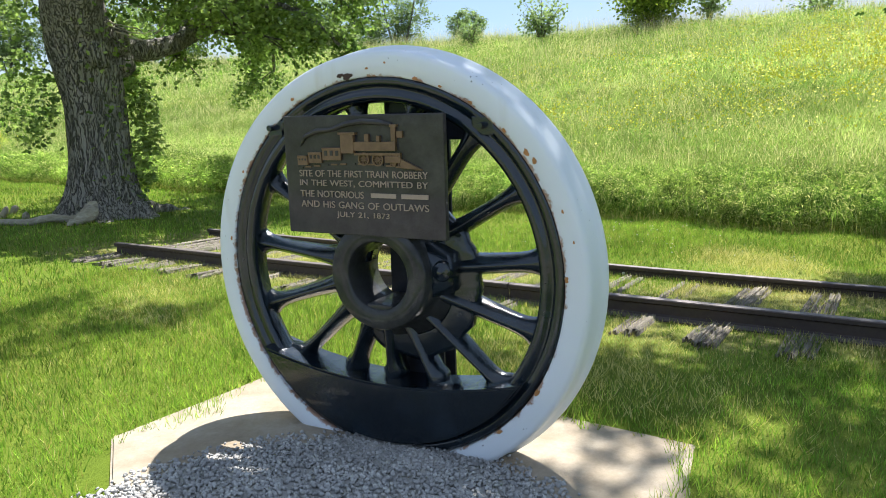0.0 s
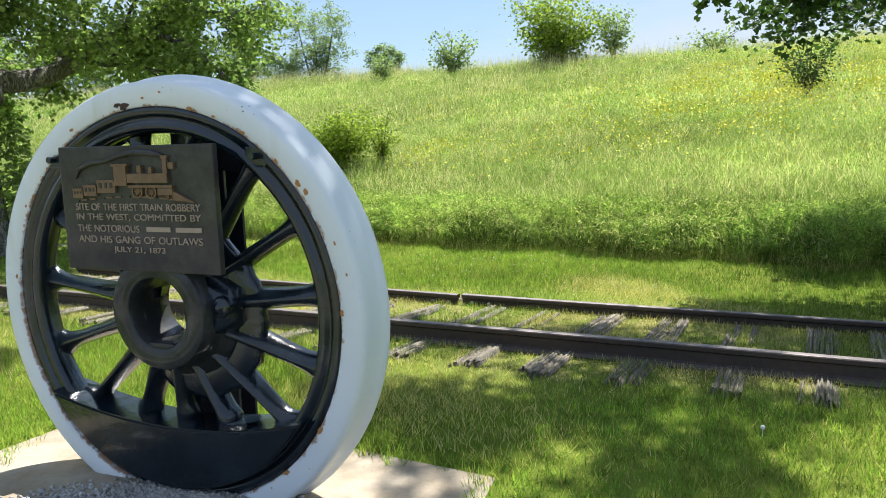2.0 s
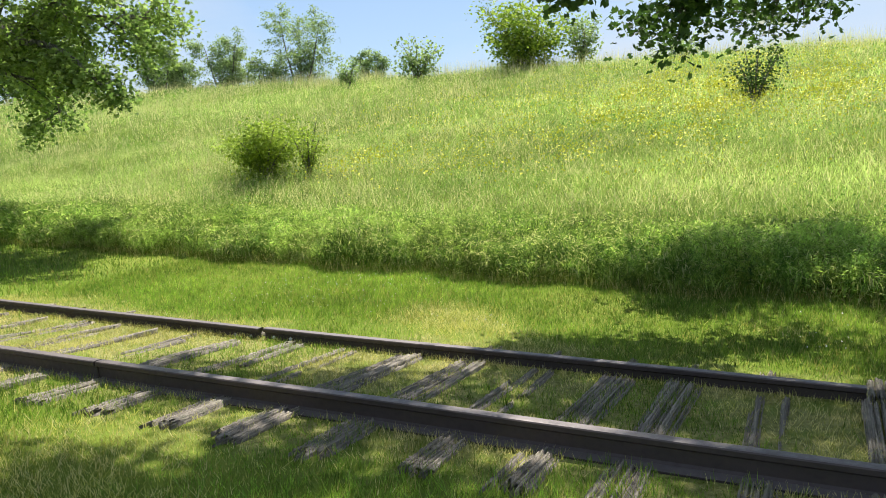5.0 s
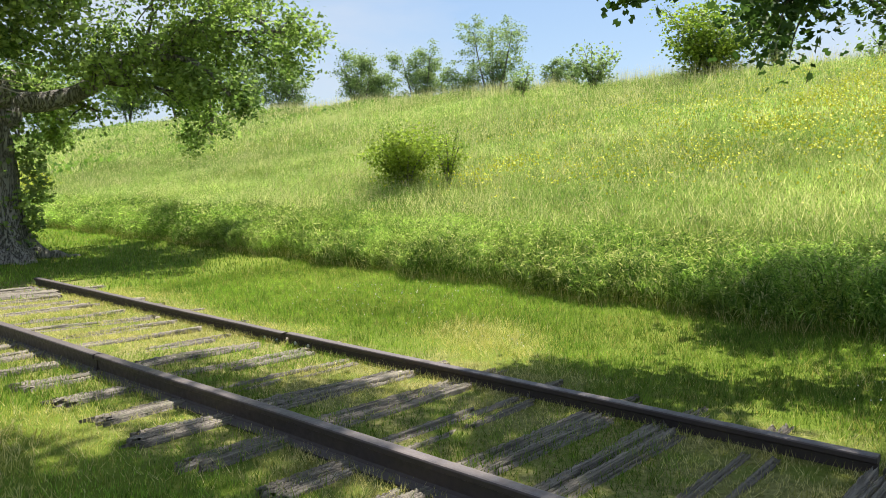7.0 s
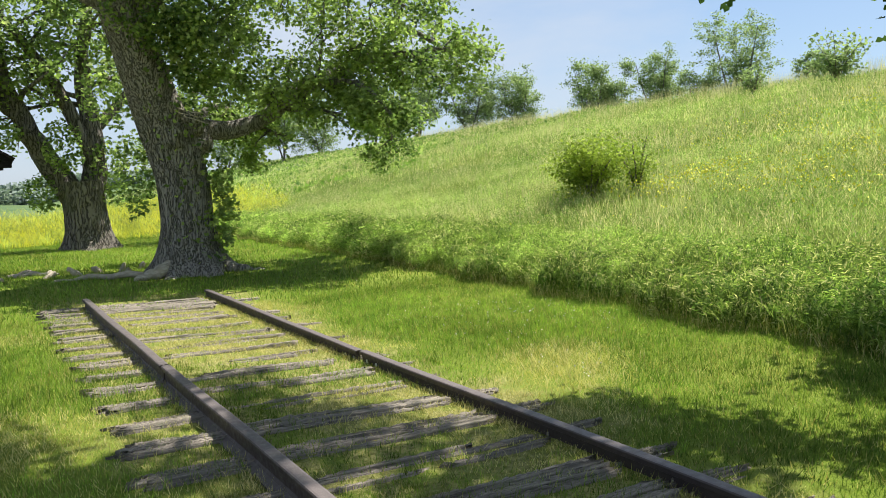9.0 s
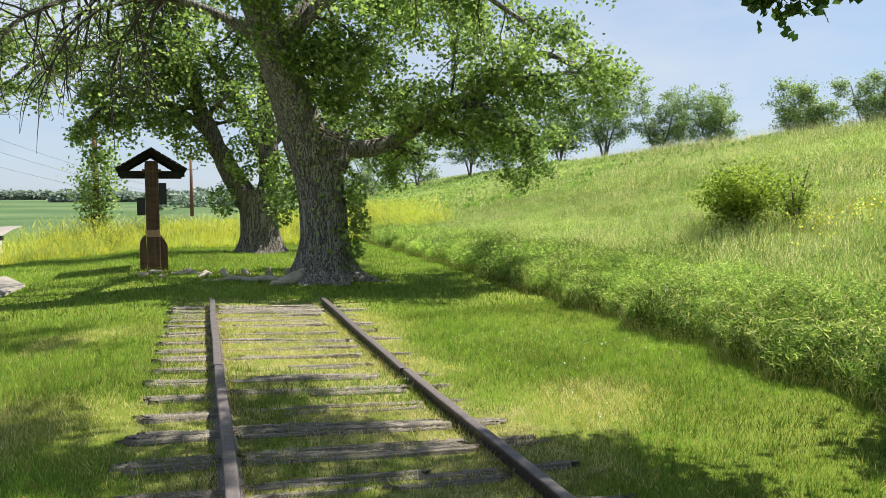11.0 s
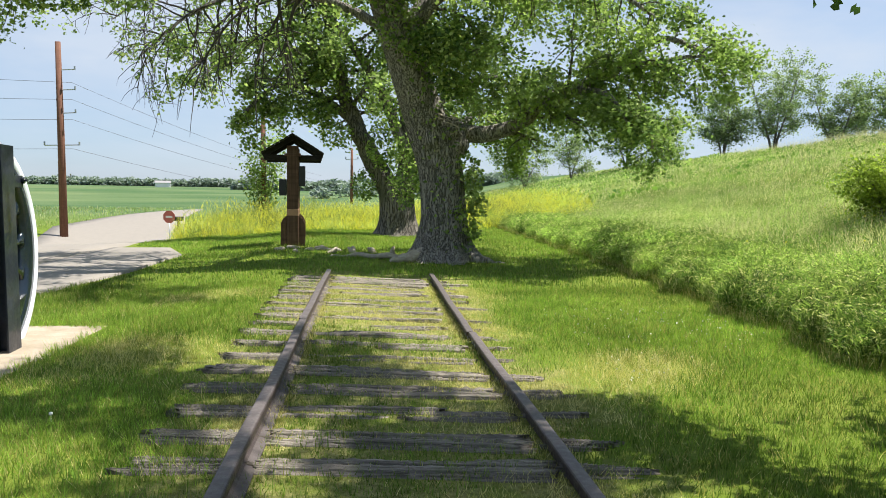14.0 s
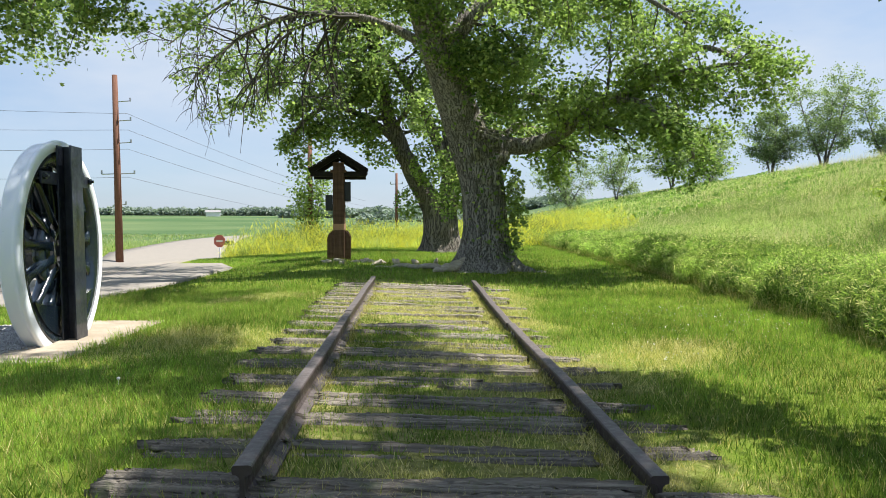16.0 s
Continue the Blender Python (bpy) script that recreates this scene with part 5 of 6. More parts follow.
def trunk_mesh(pts, radii, flare=0.0, toes=6, n=44, rough=0.05, seed=0):
    """A furrowed trunk with root toes at its base."""
    line = smooth_line(pts, 60)
    rr = np.interp(np.linspace(0, 1, 60), np.linspace(0, 1, len(radii)), radii)
    th = np.arange(n) * 2 * np.pi / n
    V = []
    for i, p in enumerate(line):
        hgt = p[2] - line[0][2]
        fl = flare * np.exp(-hgt / 0.28)
        lob = 1 + fl * (0.55 + 0.75 * np.maximum(0, np.cos(th * toes + seed + 0.4 * np.sin(3 * th))) ** 1.5)
        fur = 1 + rough * (np.sin(th * 13 + seed + 0.8 * np.sin(hgt * 2.2)) * 0.5 + np.sin(th * 21 + 1.5 * np.sin(hgt * 3.1 + th))) * 0.5 + 0.04 * np.sin(th * 3 + hgt * 1.7 + seed)
        r = rr[i] * lob * fur
        V.append(np.stack([p[0] + r * np.cos(th), p[1] + r * np.sin(th), np.full(n, p[2])], 1))
    V = np.concatenate(V)
    i = np.arange(59)[:, None] * n
    j = np.arange(n)[None]
    F = np.stack([i + j, i + (j + 1) % n, i + n + (j + 1) % n, i + n + j], -1).reshape(-1, 4)
    return V, F


def limb_part(name, pts, r0, r1, material, parent, n=14):
    line = smooth_line(pts, 22)
    line[1:-1] += rng.normal(0, r0 * 0.07, (20, 3))
    return tubes(name, [(line, r0, r1)], material, parent, n), line


# big maple past the end of the track
maple = empty("maple_tree", pose(0, 0, 0))
tagged(maple, "big old maple with furrowed leaning trunk and low limbs", "tree")
V, F = trunk_mesh([(1.22, 11.95, -0.15), (1.2, 11.95, 0.3), (1.2, 11.95, 0.9), (1.16, 11.9, 1.6), (1.0, 11.8, 2.25), (0.72, 11.5, 2.9), (0.42, 11.15, 3.6), (0.15, 10.8, 4.3), (-0.15, 10.4, 5.4), (-0.4, 10.2, 6.8), (-0.6, 10, 8.4), (-0.7, 9.9, 9.8)],
                  [0.52, 0.45, 0.41, 0.4, 0.44, 0.38, 0.33, 0.31, 0.26, 0.2, 0.12, 0.04], 1.15, 6, seed=1)
soup("trunk", V, F, M_bark, maple, True)
cr = Crown(11, per_twig=58, leaf_jit=0.135)
MAPLE_BOUGHS = [
    ([(1.0, 11.85, 2.1), (1.45, 11.8, 2.34), (2.0, 11.65, 2.36), (2.55, 11.5, 2.56), (2.95, 11.3, 2.9), (3.6, 11.0, 3.2), (4.4, 10.6, 3.5), (5.4, 10.2, 3.6)], 0.2, 17, 1.4, 0.35),
    ([(0.3, 10.98, 3.9), (1.2, 11.2, 4.9), (2.6, 11.3, 5.6), (4.2, 11.4, 5.9), (5.6, 11.2, 5.6)], 0.17, 14, 1.7, 0.2),
    ([(0.0, 10.6, 4.8), (0.8, 12, 5.8), (2, 13.3, 6.3), (3.6, 14.2, 6.0), (5, 14.5, 5)], 0.15, 14, 1.7, 0.2),
    ([(-0.1, 10.45, 5.2), (-1.8, 10.8, 6.2), (-3.8, 11.5, 6.5), (-6, 12.5, 6.0), (-7.8, 13.2, 5.1)], 0.15, 15, 1.6, 0.3),
    # forward bough above the view, added for its shade on the lawn
    ([(-0.3, 10.25, 6.2), (0.3, 8.9, 7.4), (0.8, 7.9, 8), (1.2, 7.0, 7.9)], 0.13, 8, 1.2, 0.2),
    ([(2.5, 11.52, 2.56), (3.4, 12.2, 3.2), (4.6, 12.9, 3.2), (5.6, 13.4, 2.6), (6.1, 13.6, 2.0)], 0.1, 9, 0.85, 0.15),
    ([(2.95, 11.3, 2.9), (3.9, 11.7, 3.4), (4.7, 12.0, 3.4), (5.2, 12.3, 2.7), (5.4, 12.5, 2.2)], 0.08, 7, 0.8, 0.2),
    ([(3.75, 10.95, 3.26), (4.8, 11.0, 4.0), (5.7, 11.2, 3.9), (6.3, 11.2, 3.4)], 0.07, 9, 0.9, 0.15),
    ([(2.65, 11.45, 2.62), (3.3, 10.9, 3.05), (3.75, 10.3, 2.95), (3.95, 9.7, 2.4)], 0.07, 11, 0.75, 0.15),
    ([(1.35, 12.0, 2.3), (1.9, 12.6, 2.85), (2.5, 13.1, 2.7), (2.95, 13.3, 2.1)], 0.08, 9, 0.75, 0.2),
    ([(-0.5, 10.1, 7.6), (-1.8, 9.2, 8.6), (-3.2, 8.6, 8.9)], 0.1, 10, 1.6, 0.2),
    ([(0.35, 11.1, 3.6), (0.9, 10.3, 4.4), (1.9, 9.9, 4.9), (3.2, 9.7, 4.7), (4.3, 9.7, 4.1)], 0.12, 13, 1.25, 0.2),
    ([(0.5, 11.3, 3.3), (0.9, 10.9, 3.6), (1.3, 10.6, 3.7), (1.7, 10.4, 3.5)], 0.05, 8, 0.7, 0.2),
    ([(-0.3, 10.3, 6.0), (-2.2, 9.6, 6.2), (-4.0, 9.2, 5.0), (-5.6, 9.0, 4.3), (-6.8, 9.0, 3.9)], 0.1, 18, 1.1, 0.35),
    ([(-0.2, 10.3, 5.6), (-1.2, 9.8, 6.2), (-2.6, 9.7, 6.4), (-4.2, 10.2, 6.0)], 0.11, 11, 1.4, 0.25),
]
for pts, r0, kids, ln, st in MAPLE_BOUGHS:
    _, line = limb_part("limb", pts, r0, 0.025, M_bark, maple)
    cr.limb(line, r0, st, kids, ln, 0.4 if pts[-1][0] < -7 else 0.95, 0.2, 6)
# bare, drooping branches on the road side
_, line = limb_part("limb", [(0.15, 10.9, 4.0), (-1.0, 11.6, 4.65), (-2.4, 12.4, 4.9), (-3.6, 13.0, 4.6), (-4.7, 13.6, 3.9)], 0.09, 0.015, M_bark, maple)
dead = Crown(5, droop=0.3, per_twig=24, leaf_jit=0.12, lift=-0.1)
dead.limb(line, 0.14, 0.25, 32, 2.0, 0.2, 0.2, 10)
_, line = limb_part("limb", [(-0.9, 10.9, 5.6), (-2.2, 11.9, 5.7), (-3.8, 12.9, 5.3), (-5.2, 13.6, 4.6)], 0.055, 0.012, M_bark, maple)
dead.limb(line, 0.1, 0.2, 18, 2.0, 0.3, 0.22, 9)
tubes("bare_twigwork", dead.lines, M_deadwood, maple, 5)["kind"] = "stuff"
for c, rad, n in (((0.5, 12.4, 1.7), (0.35, 0.5, 0.75), 800), ((1.7, 11.6, 1.5), (0.2, 0.2, 0.25), 130), ((1.82, 11.6, 1.05), (0.22, 0.25, 0.2), 120), ((1.72, 11.7, 0.62), (0.16, 0.2, 0.2), 100), ((1.55, 11.45, 0.95), (0.2, 0.15, 0.25), 70), ((0.2, 12.2, 3.0), (0.5, 0.5, 0.6), 700), ((1.6, 12.2, 2.7), (0.6, 0.4, 0.5), 600), ((0.9, 10.7, 4.0), (0.55, 0.35, 0.45), 650), ((1.3, 10.9, 3.4), (0.45, 0.3, 0.5), 500), ((0.3, 10.3, 4.7), (0.6, 0.3, 0.5), 500), ((2.1, 11.2, 3.5), (0.7, 0.4, 0.6), 700), ((3.0, 10.9, 4.5), (0.9, 0.5, 0.7), 900), ((1.6, 10.6, 5.0), (0.9, 0.5, 0.6), 900), ((0.15, 10.2, 4.7), (0.55, 0.25, 0.5), 520), ((-0.55, 10.4, 4.9), (0.6, 0.4, 0.5), 480), ((-1.4, 10.8, 5.1), (0.7, 0.4, 0.5), 480), ((1.72, 11.5, 1.4), (0.16, 0.2, 0.6), 260), ((0.35, 10.5, 3.95), (0.5, 0.3, 0.4), 420), ((0.75, 10.7, 3.75), (0.45, 0.3, 0.45), 420), ((-0.3, 10.2, 4.7), (0.5, 0.3, 0.5), 420), ((1.15, 10.9, 3.3), (0.4, 0.3, 0.4), 380), ((1.7, 11.0, 2.95), (0.45, 0.3, 0.35), 360), ((2.3, 11.0, 3.0), (0.5, 0.3, 0.4), 420), ((-1.0, 10.4, 5.6), (0.8, 0.4, 0.5), 600), ((-2.2, 10.6, 5.9), (0.8, 0.5, 0.5), 550), ((0.6, 10.3, 5.6), (0.8, 0.4, 0.6), 700), ((-0.9, 11.2, 4.1), (0.5, 0.4, 0.4), 260), ((-4.6, 9.1, 3.95), (0.6, 0.4, 0.22), 480), ((-5.9, 9, 3.9), (0.5, 0.4, 0.2), 260), ((-3.6, 9.2, 4.05), (0.4, 0.4, 0.22), 260)):
    cr.puff(c, rad, n)
tubes("branchwork", cr.lines, M_bark2, maple, 5)["kind"] = "stuff"
leaves("crown", np.concatenate(cr.leafp + dead.leafp), 0.07, M_leaf, maple, 0.35, True)
# ivy that clings to the trunk, thickest on its east side
TRUNK_LINE = smooth_line([(1.22, 11.95, -0.15), (1.2, 11.95, 0.3), (1.2, 11.95, 0.9), (1.16, 11.9, 1.6), (1.0, 11.8, 2.25), (0.72, 11.5, 2.9), (0.42, 11.15, 3.6)], 40)
r = np.random.default_rng(64)
n = 1900
tz, ta = r.uniform(0.12, 1.0, n), r.uniform(0, 2 * np.pi, n)
base_p = np.stack([np.interp(tz, np.linspace(0, 1, 40), TRUNK_LINE[:, i]) for i in range(3)], 1)
east = np.clip(0.5 + 0.5 * np.cos(ta + 0.35), 0, 1) ** 2
patchy = 0.5 + 0.5 * np.sin(ta * 3 + base_p[:, 2] * 2.3) * np.cos(base_p[:, 2] * 3.7 + ta)
keep = r.uniform(0, 1, n) < np.maximum(0.8 * east, 0.35 * (patchy > 0.78) * (base_p[:, 2] > 1.0))
rr = 0.42 + r.uniform(0.0, 0.09, n) + 0.17 * east * r.uniform(0, 1, n)
ivy = base_p + np.stack([np.cos(ta) * rr, np.sin(ta) * rr, r.normal(0, 0.04, n)], 1)
leaves("ivy", ivy[keep], 0.08, M_leaf, maple, 0.5, True)["label"] = "green ivy leaves clinging to the bark"
# torn, knobbly bark where the low limb leaves the trunk
for c, rad in (((1.42, 11.62, 2.2), (0.2, 0.2, 0.24)), ((1.28, 11.42, 2.45), (0.15, 0.13, 0.2)), ((0.95, 11.42, 2.3), (0.16, 0.12, 0.26))):
    bm = bmesh.new()
    bmesh.ops.create_icosphere(bm, subdivisions=3, radius=1.0)
    for v in bm.verts:
        v.co *= 1 + 0.35 * noise.noise(v.co * 1.7 + Vector(c)) + 0.16 * noise.noise(v.co * 5.0 + Vector(c))
        v.co = Vector((v.co.x * rad[0] + c[0], v.co.y * rad[1] + c[1], v.co.z * rad[2] + c[2]))
    part("burl", bm, M_bark, maple)
r = np.random.default_rng(12)
for k in range(11):
    p = np.array([0.75 + 0.09 * k, 11.32 - 0.02 * k, 2.5 + 0.9 * r.uniform(0, 1)])
    d = np.array([r.uniform(-0.6, 1.0), -0.55, r.uniform(-0.2, 0.5)])
    pts = [p]
    for _ in range(9):
        d = d + r.normal(0, 0.28, 3)
        d /= np.linalg.norm(d)
        pts.append(pts[-1] + d * 0.075)
    tubes("dead_twig", [(np.array(pts), 0.011, 0.004)], M_root, maple, 5)
# surface roots
for k, (pts, r0) in enumerate((([(0.75, 11.65, 0.1), (0.2, 11.6, 0.14), (-0.4, 11.85, 0.1), (-0.9, 11.8, 0.05)], 0.065), ([(0.8, 11.6, 0.14), (0.5, 11.4, 0.11), (0.2, 11.3, 0.04)], 0.15), ([(1.2, 11.5, 0.14), (1.25, 11.25, 0.06), (1.3, 11.05, 0.0)], 0.13),
                              ([(1.55, 11.7, 0.12), (1.95, 11.5, 0.05), (2.4, 11.45, -0.04)], 0.12), ([(-0.7, 12.9, 0.06), (-1.1, 13.1, 0.09), (-1.6, 13.2, 0.03)], 0.06))):
    line = smooth_line([(a, b, c + float(land(a, b)) - (0.075 if k in (0, 4) else 0.03)) for a, b, c in pts], 18)
    line[:, 2] += 0.02 * np.sin(np.arange(18) * 1.3 + k)
    tubes("surface_root", [(line, r0, 0.03)], M_root if k in (0, 1, 4) else M_bark, maple, 10)
for k in range(14):
    a, b = -1.9 + 0.19 * k + 0.1 * math.sin(k * 3), 12.9 + 0.55 * math.sin(k * 2.1)
    bm = bmesh.new()
    bmesh.ops.create_icosphere(bm, subdivisions=2, radius=1.0)
    for v in bm.verts:
        v.co = v.co * (1 + 0.3 * noise.noise(v.co * 1.9 + Vector((k * 5, 0, 0))))
    st = part("wood_chunk", bm, M_root)
    st.matrix_world = pose(a, b, float(land(a, b)) + 0.015, 10 * k, 5 * k, 40 * k) @ Matrix.Diagonal((0.12 + 0.05 * math.sin(k * 1.7), 0.06, 0.05, 1))
    tagged(st, "pale broken piece of rotten wood on the ground", "wood chunk", "wood chunks by the tree")

# second, forked maple behind it
m2 = empty("maple_tree", pose(0, 0, 0))
tagged(m2, "forked grey-barked maple standing behind the bigger tree", "tree")
V, F = trunk_mesh([(0.68, 20.45, 0), (0.68, 20.45, 0.5), (0.66, 20.45, 1.1), (0.62, 20.45, 1.75)], [0.6, 0.52, 0.5, 0.56], 0.35, 5, 36, 0.03, 2)
soup("trunk", V, F, M_bark2, m2, True)
cr = Crown(21, per_twig=44, leaf_jit=0.15)
for pts, r0, kids, ln, st in (([(0.45, 20.45, 1.3), (-0.2, 20.4, 2.5), (-0.75, 20.3, 3.7), (-1.2, 20.2, 5.4), (-1.6, 20, 7.5), (-2.0, 20, 9.3)], 0.34, 16, 1.9, 0.35),
                              ([(0.85, 20.45, 1.3), (1.0, 20.5, 2.8), (0.9, 20.6, 4.5), (1.2, 20.6, 6.6), (1.4, 20.6, 9)], 0.34, 15, 2.0, 0.35),
                              ([(0.95, 20.5, 2.3), (0.3, 20.3, 3.9), (-0.5, 20, 5.2), (-1.6, 19.6, 6.4), (-3, 19.2, 7.2)], 0.2, 14, 1.8, 0.4),
                              ([(-0.5, 20.3, 3.2), (-1.6, 20.0, 4.0), (-2.7, 19.7, 4.2), (-3.6, 19.4, 3.4)], 0.12, 13, 1.2, 0.2),
                              ([(1.0, 20.5, 3.0), (2.2, 20.8, 4.2), (3.5, 21, 4.8), (4.6, 21, 4.2)], 0.15, 13, 1.7, 0.25),
                              ([(-0.9, 20.2, 4.4), (-2.4, 20.8, 5.4), (-4.4, 21.4, 5.6), (-5.6, 21.6, 4.8)], 0.13, 13, 1.5, 0.3)):
    _, line = limb_part("limb", pts, r0, 0.04, M_bark2, m2)
    cr.limb(line, r0, st, kids, ln, 0.95, 0.2, 6)
for c, rad, n in (((-0.3, 20.3, 1.5), (0.45, 0.4, 0.5), 300), ((-1.7, 19.8, 3.6), (0.7, 0.5, 0.55), 600), ((-1.1, 19.9, 2.9), (0.5, 0.4, 0.4), 350), ((0.2, 19.8, 2.6), (0.5, 0.3, 0.7), 500), ((-0.6, 20, 4.6), (1.3, 0.7, 0.9), 1500), ((-2.2, 19.8, 5.2), (1.4, 0.8, 1.0), 1700), ((-3.0, 19.6, 4.2), (0.9, 0.6, 0.7), 800), ((-1.4, 20, 6.8), (1.6, 0.9, 1.0), 1800), ((0.9, 20.2, 5.6), (1.3, 0.8, 1.0), 1300)):
    cr.puff(c, rad, n)
cr.puff((1.2, 20.2, 2.0), (0.5, 0.4, 0.9), 500)
tubes("branchwork", cr.lines, M_bark2, m2, 5)["kind"] = "stuff"
leaves("crown", np.concatenate(cr.leafp), 0.115, M_leaf, m2, 0.3)

# oak whose boughs hang over the track from the bank side
oak = empty("oak_tree", pose(0, 0, 0))
tagged(oak, "dark-leaved oak with boughs hanging over the lawn", "tree")
V, F = trunk_mesh([(8.6, -6.0, 0.3), (8.6, -6.0, 1.2), (8.5, -5.8, 2.6), (8.2, -5.3, 4.2), (7.9, -4.8, 6), (7.7, -4.4, 8), (7.6, -4.2, 9.8)], [0.6, 0.5, 0.46, 0.4, 0.32, 0.2, 0.06], 0.4, 6, 36, 0.05, 4)
soup("trunk", V, F, M_bark, oak, True)
cr = Crown(33, per_twig=34, leaf_jit=0.17)
for pts, r0, kids, ln, st, leafy in (([(8.3, -5.4, 4.0), (7.3, -3.0, 4.9), (6.4, -0.8, 4.6), (5.6, 0.8, 3.7), (4.9, 2.0, 2.9)], 0.2, 22, 0.9, 0.5, 0.95),
                                     ([(8.2, -5.3, 4.2), (6.6, -3.2, 5.0), (5.4, -1.3, 4.7), (4.2, 0.6, 3.9), (3.4, 1.7, 3.2)], 0.18, 11, 0.95, 0.45, 0.9),
                                     ([(4.2, 0.6, 3.9), (3.5, 1.6, 3.75), (3.05, 2.2, 3.4), (2.78, 2.55, 2.95)], 0.03, 6, 0.3, 0.35, 1.0),
                                     ([(7.6, -3.6, 4.8), (7.4, -1.4, 4.7), (7.0, 0.2, 3.9), (6.4, 1.1, 3.0)], 0.14, 8, 0.8, 0.45, 0.6),
                                     ([(7.9, -4.8, 6), (6, -3.4, 7.0), (4, -2.0, 7.2), (2.2, -0.8, 6.8)], 0.18, 15, 1.8, 0.3, 0.95),
                                     ([(8, -5, 5.4), (5.6, -5.2, 6.4), (3.2, -5, 6.6), (1, -4.6, 6.2)], 0.18, 14, 1.8, 0.3, 0.9),
                                     ([(7.8, -4.5, 7.2), (6.5, -2, 8.2), (5.4, 0.2, 8.3), (4.6, 1.8, 7.8)], 0.14, 4, 1.0, 0.3, 0.8),
                                     ([(7.8, -4.5, 7), (9.4, -5.4, 8), (10.6, -6.6, 7.8)], 0.14, 10, 1.6, 0.3, 0.95),
                                     ([(7.7, -4.4, 8), (6, -5.5, 9), (4, -6.2, 9)], 0.12, 11, 1.8, 0.3, 0.9),
                                     ([(8.1, -5.2, 5), (9.8, -7, 6.4), (11, -8.5, 6.6)], 0.15, 10, 1.8, 0.3, 0.9),
                                     # boughs from here on are added out of view to shade track and lawn
                                     ([(7.7, -4.3, 8.4), (6.2, -1.5, 9.4), (4.6, 1.2, 9.4), (3.2, 3.2, 8.8), (2.7, 3.9, 8.5)], 0.15, 9, 1.1, 0.3, 0.8),
                                     ([(7.7, -4.3, 8.2), (6.6, -1.0, 9.2), (5.8, 1.3, 9.2), (5.2, 2.8, 8.7)], 0.14, 7, 1.0, 0.35, 0.75),
                                     ([(7.7, -4.3, 8.2), (5.6, -2.4, 9.4), (3.4, -0.6, 9.4), (1.6, 1.0, 8.8)], 0.15, 10, 1.3, 0.3, 0.85),
                                     ([(4.8, 1.0, 9.4), (3.7, 2.6, 9.0), (2.9, 3.5, 8.6), (2.5, 4.1, 8.3)], 0.08, 11, 0.8, 0.2, 0.7),
                                     ([(6.2, -1.5, 9.4), (5.4, 1.0, 9.6), (4.6, 3.2, 9.0), (3.9, 4.6, 8.5)], 0.1, 8, 1.1, 0.4, 0.75),
                                     ([(7.7, -4.4, 8.4), (4.4, -2.6, 9.4), (1.9, -0.6, 9.4), (0.2, 1.2, 8.9)], 0.15, 13, 1.1, 0.5, 0.8),
                                     ([(5.0, -3.0, 9.2), (2.6, -2.6, 9.4), (0.6, -1.6, 9.2), (-1.0, -0.4, 8.7)], 0.12, 17, 1.25, 0.35, 0.9),
                                     ([(3.6, 0.2, 9.4), (2.4, 2.2, 9.3), (1.2, 3.6, 9.0), (0.2, 4.4, 8.6)], 0.1, 12, 1.1, 0.2, 0.85),
                                     ([(2.2, -0.8, 9.4), (1.4, 0.8, 9.3), (0.9, 2.2, 9.1), (-0.4, 3.2, 8.8)], 0.09, 12, 1.1, 0.2, 0.85),
                                     ([(4.6, 0.2, 9.2), (3.8, 1.6, 9.0), (3.1, 2.7, 8.8), (2.6, 3.6, 8.5)], 0.08, 6, 0.9, 0.6, 0.8),
                                     ([(5.6, -2.0, 9.2), (4.9, -0.4, 9.0), (4.2, 0.5, 8.8), (3.5, 1.0, 8.5)], 0.09, 9, 1.0, 0.3, 0.85),
                                     ([(5.6, 0.2, 9.2), (4.9, 1.4, 9.0), (4.5, 2.5, 8.8), (4.1, 3.5, 8.5)], 0.08, 15, 1.0, 0.15, 0.9),
                                     ([(6.9, -2.2, 9.0), (6.2, -0.4, 9.0), (5.6, 0.9, 8.8), (5.0, 2.0, 8.5)], 0.08, 18, 1.0, 0.2, 0.9)):
    _, line = limb_part("limb", pts, r0 * (0.4 if pts[-1][2] > 7 else 1.0), 0.015, M_bark2, oak)
    cr.limb(line, r0 * (0.5 if pts[-1][2] > 7 else 1.0), st, kids, ln, leafy, 0.16, 5)
cr.puff((2.74, 2.62, 2.85), (0.16, 0.16, 0.13), 45)
cr.puff((3.1, 2.45, 3.0), (0.12, 0.12, 0.1), 18)
tubes("branchwork", cr.lines, M_bark2, oak, 5)["kind"] = "stuff"
leaves("crown", np.concatenate(cr.leafp), 0.092, M_leaf_oak, oak, 0.3, True)


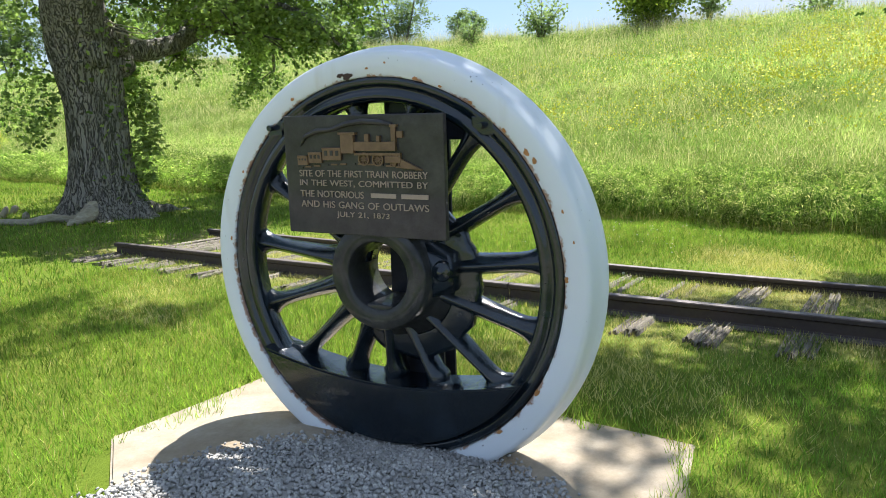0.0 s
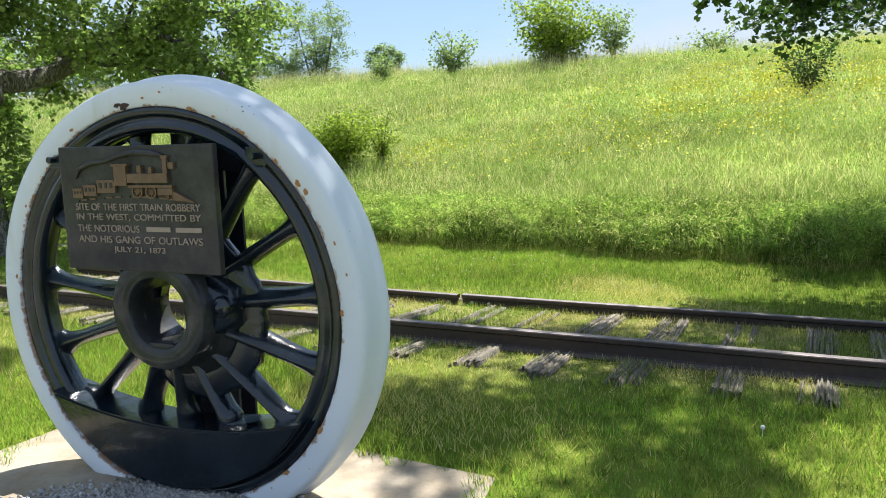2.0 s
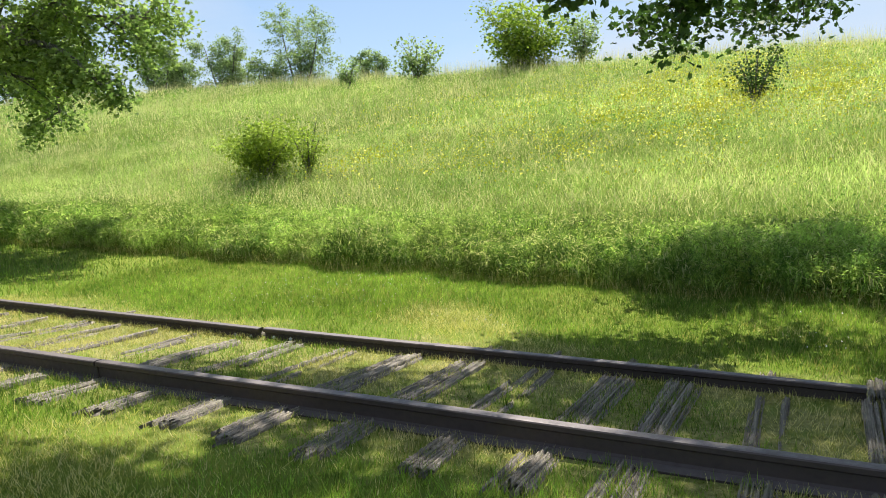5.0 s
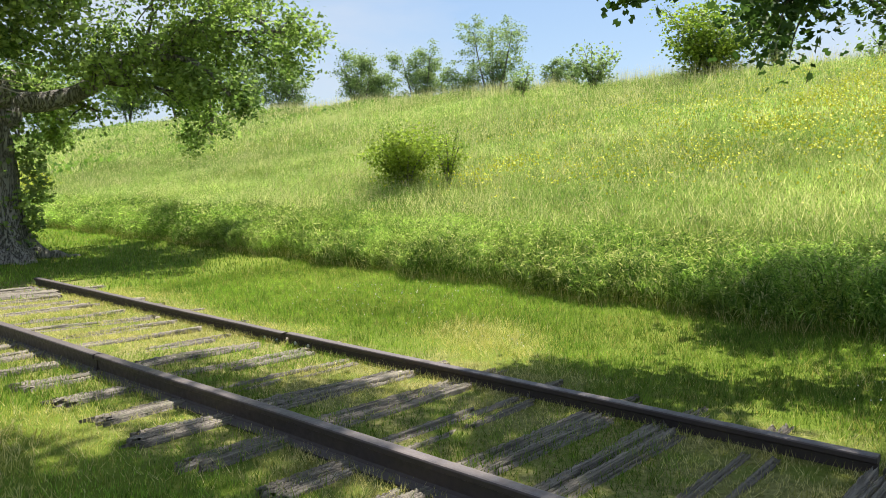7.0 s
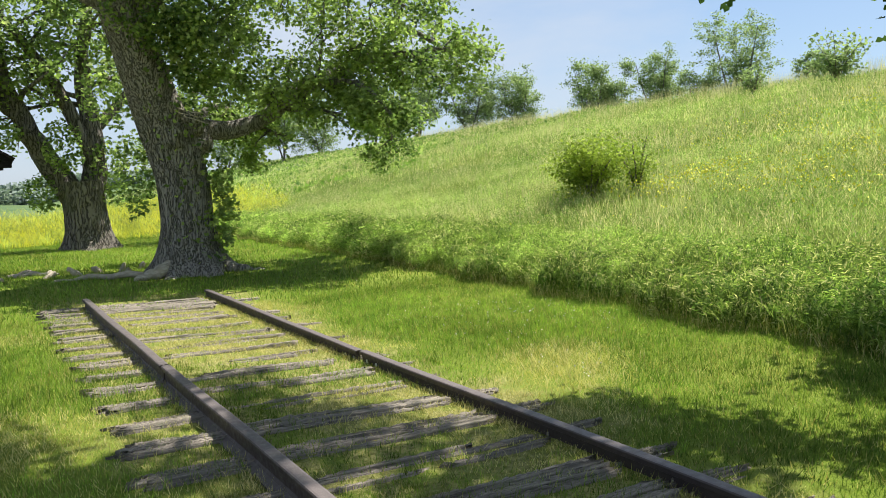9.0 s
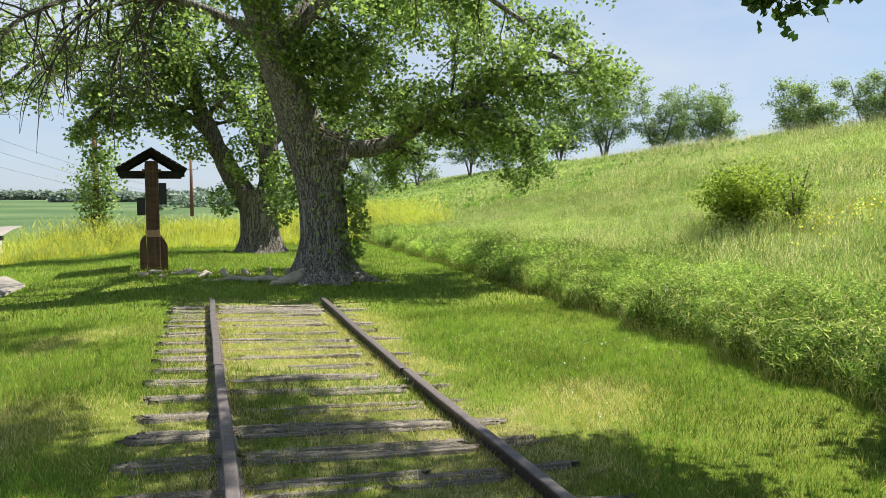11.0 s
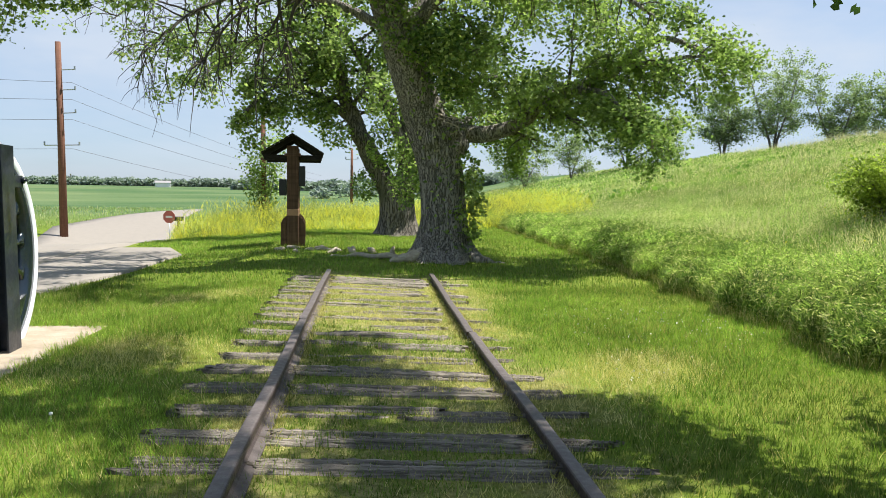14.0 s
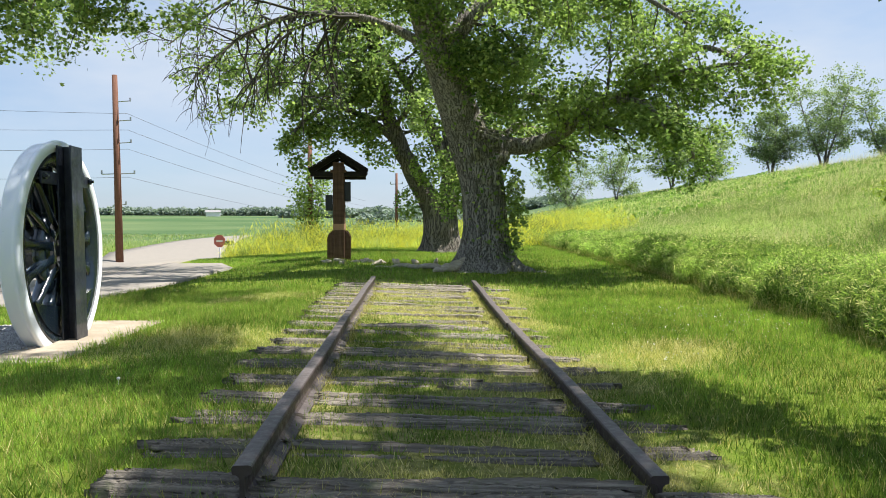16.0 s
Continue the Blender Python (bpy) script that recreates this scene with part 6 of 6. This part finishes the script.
# trees along the top of the bank
def ridge_tree(x, y, h, wide, seed, dens=1.0):
    r = np.random.default_rng(seed)
    z = float(land(x, y))
    e = empty("ridge_tree", pose(x, y, z))
    tagged(e, "airy grey-green tree on the crest of the bank" if h > 6 else "small airy tree on the crest of the bank", "tree", "trees on the crest")
    c = Crown(seed + 50, droop=0.05, per_twig=int(32 * dens), leaf_jit=0.24, lift=0.3)
    stems = 3 if h > 6 else 2
    trunks = []
    for k in range(stems):
        a = 2 * math.pi * (k / stems) + r.uniform(0, 1)
        sx_, sy_ = math.cos(a) * wide * 0.3, math.sin(a) * wide * 0.3
        pts = smooth_line([(0, 0, -0.3), (sx_ * 0.2, sy_ * 0.2, h * 0.25), (sx_ * 0.6, sy_ * 0.6, h * 0.55), (sx_, sy_, h * 0.95)], 14)
        trunks.append((pts, 0.03 * h * 0.6, 0.03))
        c.limb(pts, 0.14, 0.28 if h > 6 else 0.1, int(13 + h * 0.8), wide * 0.42, 0.95, 0.05, 6)
    for t in trunks:
        tubes("trunk", [t], M_bark2, e, 7)
    tubes("branchwork", c.lines, M_bark2, e, 4)["kind"] = "stuff"
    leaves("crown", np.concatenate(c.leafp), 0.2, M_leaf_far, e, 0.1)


for k, (x, y, h, w) in enumerate(((30, 86, 6.4, 7.5), (37, 76, 6.6, 6.5), (42, 75, 9.2, 8.5), (47, 72, 7.2, 7.5), (51, 68, 6.8, 7.0), (56.5, 62, 7.4, 6.5), (61, 57, 8.0, 7.0), (66, 51, 10.6, 8.0), (70.5, 45, 7.0, 4.2), (20, 96, 5.6, 8.5), (25, 92, 6.0, 8.0), (63, 54, 6.0, 7.0), (33, 82, 5.6, 7.0), (58.5, 60, 5.6, 6.0))):
    ridge_tree(x, y, h, w, 300 + k)


def bush(x, y, h, w, seed, mat, size, n=2600, label="", stems=9):
    r = np.random.default_rng(seed)
    z = float(land(x, y))
    e = empty("bush", pose(x, y, z))
    tagged(e, label, "bush", "bushes on the bank")
    L, P = [], []
    for k in range(stems):
        a = 2 * math.pi * k / stems + r.uniform(-0.3, 0.3)
        rr = w * 0.5 * r.uniform(0.5, 1.0)
        tip = np.array([rr * math.cos(a), rr * math.sin(a), h * r.uniform(0.6, 1.0)])
        pts = smooth_line([(0, 0, -0.1), tip * np.array([0.35, 0.35, 0.5]), tip], 8)
        L.append((pts, 0.03, 0.008))
        for _ in range(7):
            c = along(pts, r.uniform(0.3, 1.0)) + r.normal(0, 0.1 * w, 3) * np.array([1, 1, 0.8])
            c[2] = max(c[2], 0.12 * h)
            m = n // (stems * 7)
            P.append(c + r.normal(0, 1, (m, 3)) * np.array([0.1 * w, 0.1 * w, 0.09 * h]))
    tubes("stem_cluster", L, M_bark2, e, 5)["kind"] = "stuff"
    leaves("foliage", np.concatenate(P), size, mat, e, 0.1)


bush(9.6, 11.4, 1.2, 1.85, 1, M_leaf_bush, 0.065, 8200, "dense low green bush growing on the bank")
bush(10.4, 10.8, 1.4, 0.9, 2, M_leaf_bush, 0.06, 1300, "spindly green shoot beside the low bush", 5)
bush(30.3, 12.8, 3.0, 4.0, 3, M_leaf_bush, 0.15, 7500, "large round bush on the crest of the bank", 13)
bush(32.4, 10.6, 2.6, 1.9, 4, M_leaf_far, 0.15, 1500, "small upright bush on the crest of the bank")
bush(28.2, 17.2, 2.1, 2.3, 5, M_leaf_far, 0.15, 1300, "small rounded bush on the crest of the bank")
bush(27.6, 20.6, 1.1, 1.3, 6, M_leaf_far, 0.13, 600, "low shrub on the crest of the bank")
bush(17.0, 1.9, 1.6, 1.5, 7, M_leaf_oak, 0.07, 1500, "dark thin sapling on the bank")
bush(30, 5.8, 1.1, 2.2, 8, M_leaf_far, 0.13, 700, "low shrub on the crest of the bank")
bush(-6.5, 45.8, 6.6, 2.6, 9, M_leaf, 0.2, 2400, "leafy vine climbing round a utility pole")

# far tree lines round the horizon


def far_wood(name, cx, cy, length, ang, hmin, hmax, count, seed, size):
    r = np.random.default_rng(seed)
    P = []
    for k in range(count):
        t = r.uniform(-0.5, 0.5) * length
        x, y = cx + t * math.cos(ang) + r.normal(0, 4), cy + t * math.sin(ang) + r.normal(0, 4)
        h = r.uniform(hmin, hmax)
        m = 260
        a = r.normal(size=(m, 3))
        a *= (r.uniform(0, 1, (m, 1)) ** 0.33) / np.linalg.norm(a, axis=1, keepdims=True) * np.array([0.75, 0.75, 0.45]) * h
        P.append(np.array([x, y, float(land(x, y)) + h * 0.3]) + a)
    P = np.concatenate(P)
    ob = leaves(name, P, size, M_woods_haze, None, 0.0)
    tagged(ob, "distant band of hazy green trees", "woods", kind="stuff")


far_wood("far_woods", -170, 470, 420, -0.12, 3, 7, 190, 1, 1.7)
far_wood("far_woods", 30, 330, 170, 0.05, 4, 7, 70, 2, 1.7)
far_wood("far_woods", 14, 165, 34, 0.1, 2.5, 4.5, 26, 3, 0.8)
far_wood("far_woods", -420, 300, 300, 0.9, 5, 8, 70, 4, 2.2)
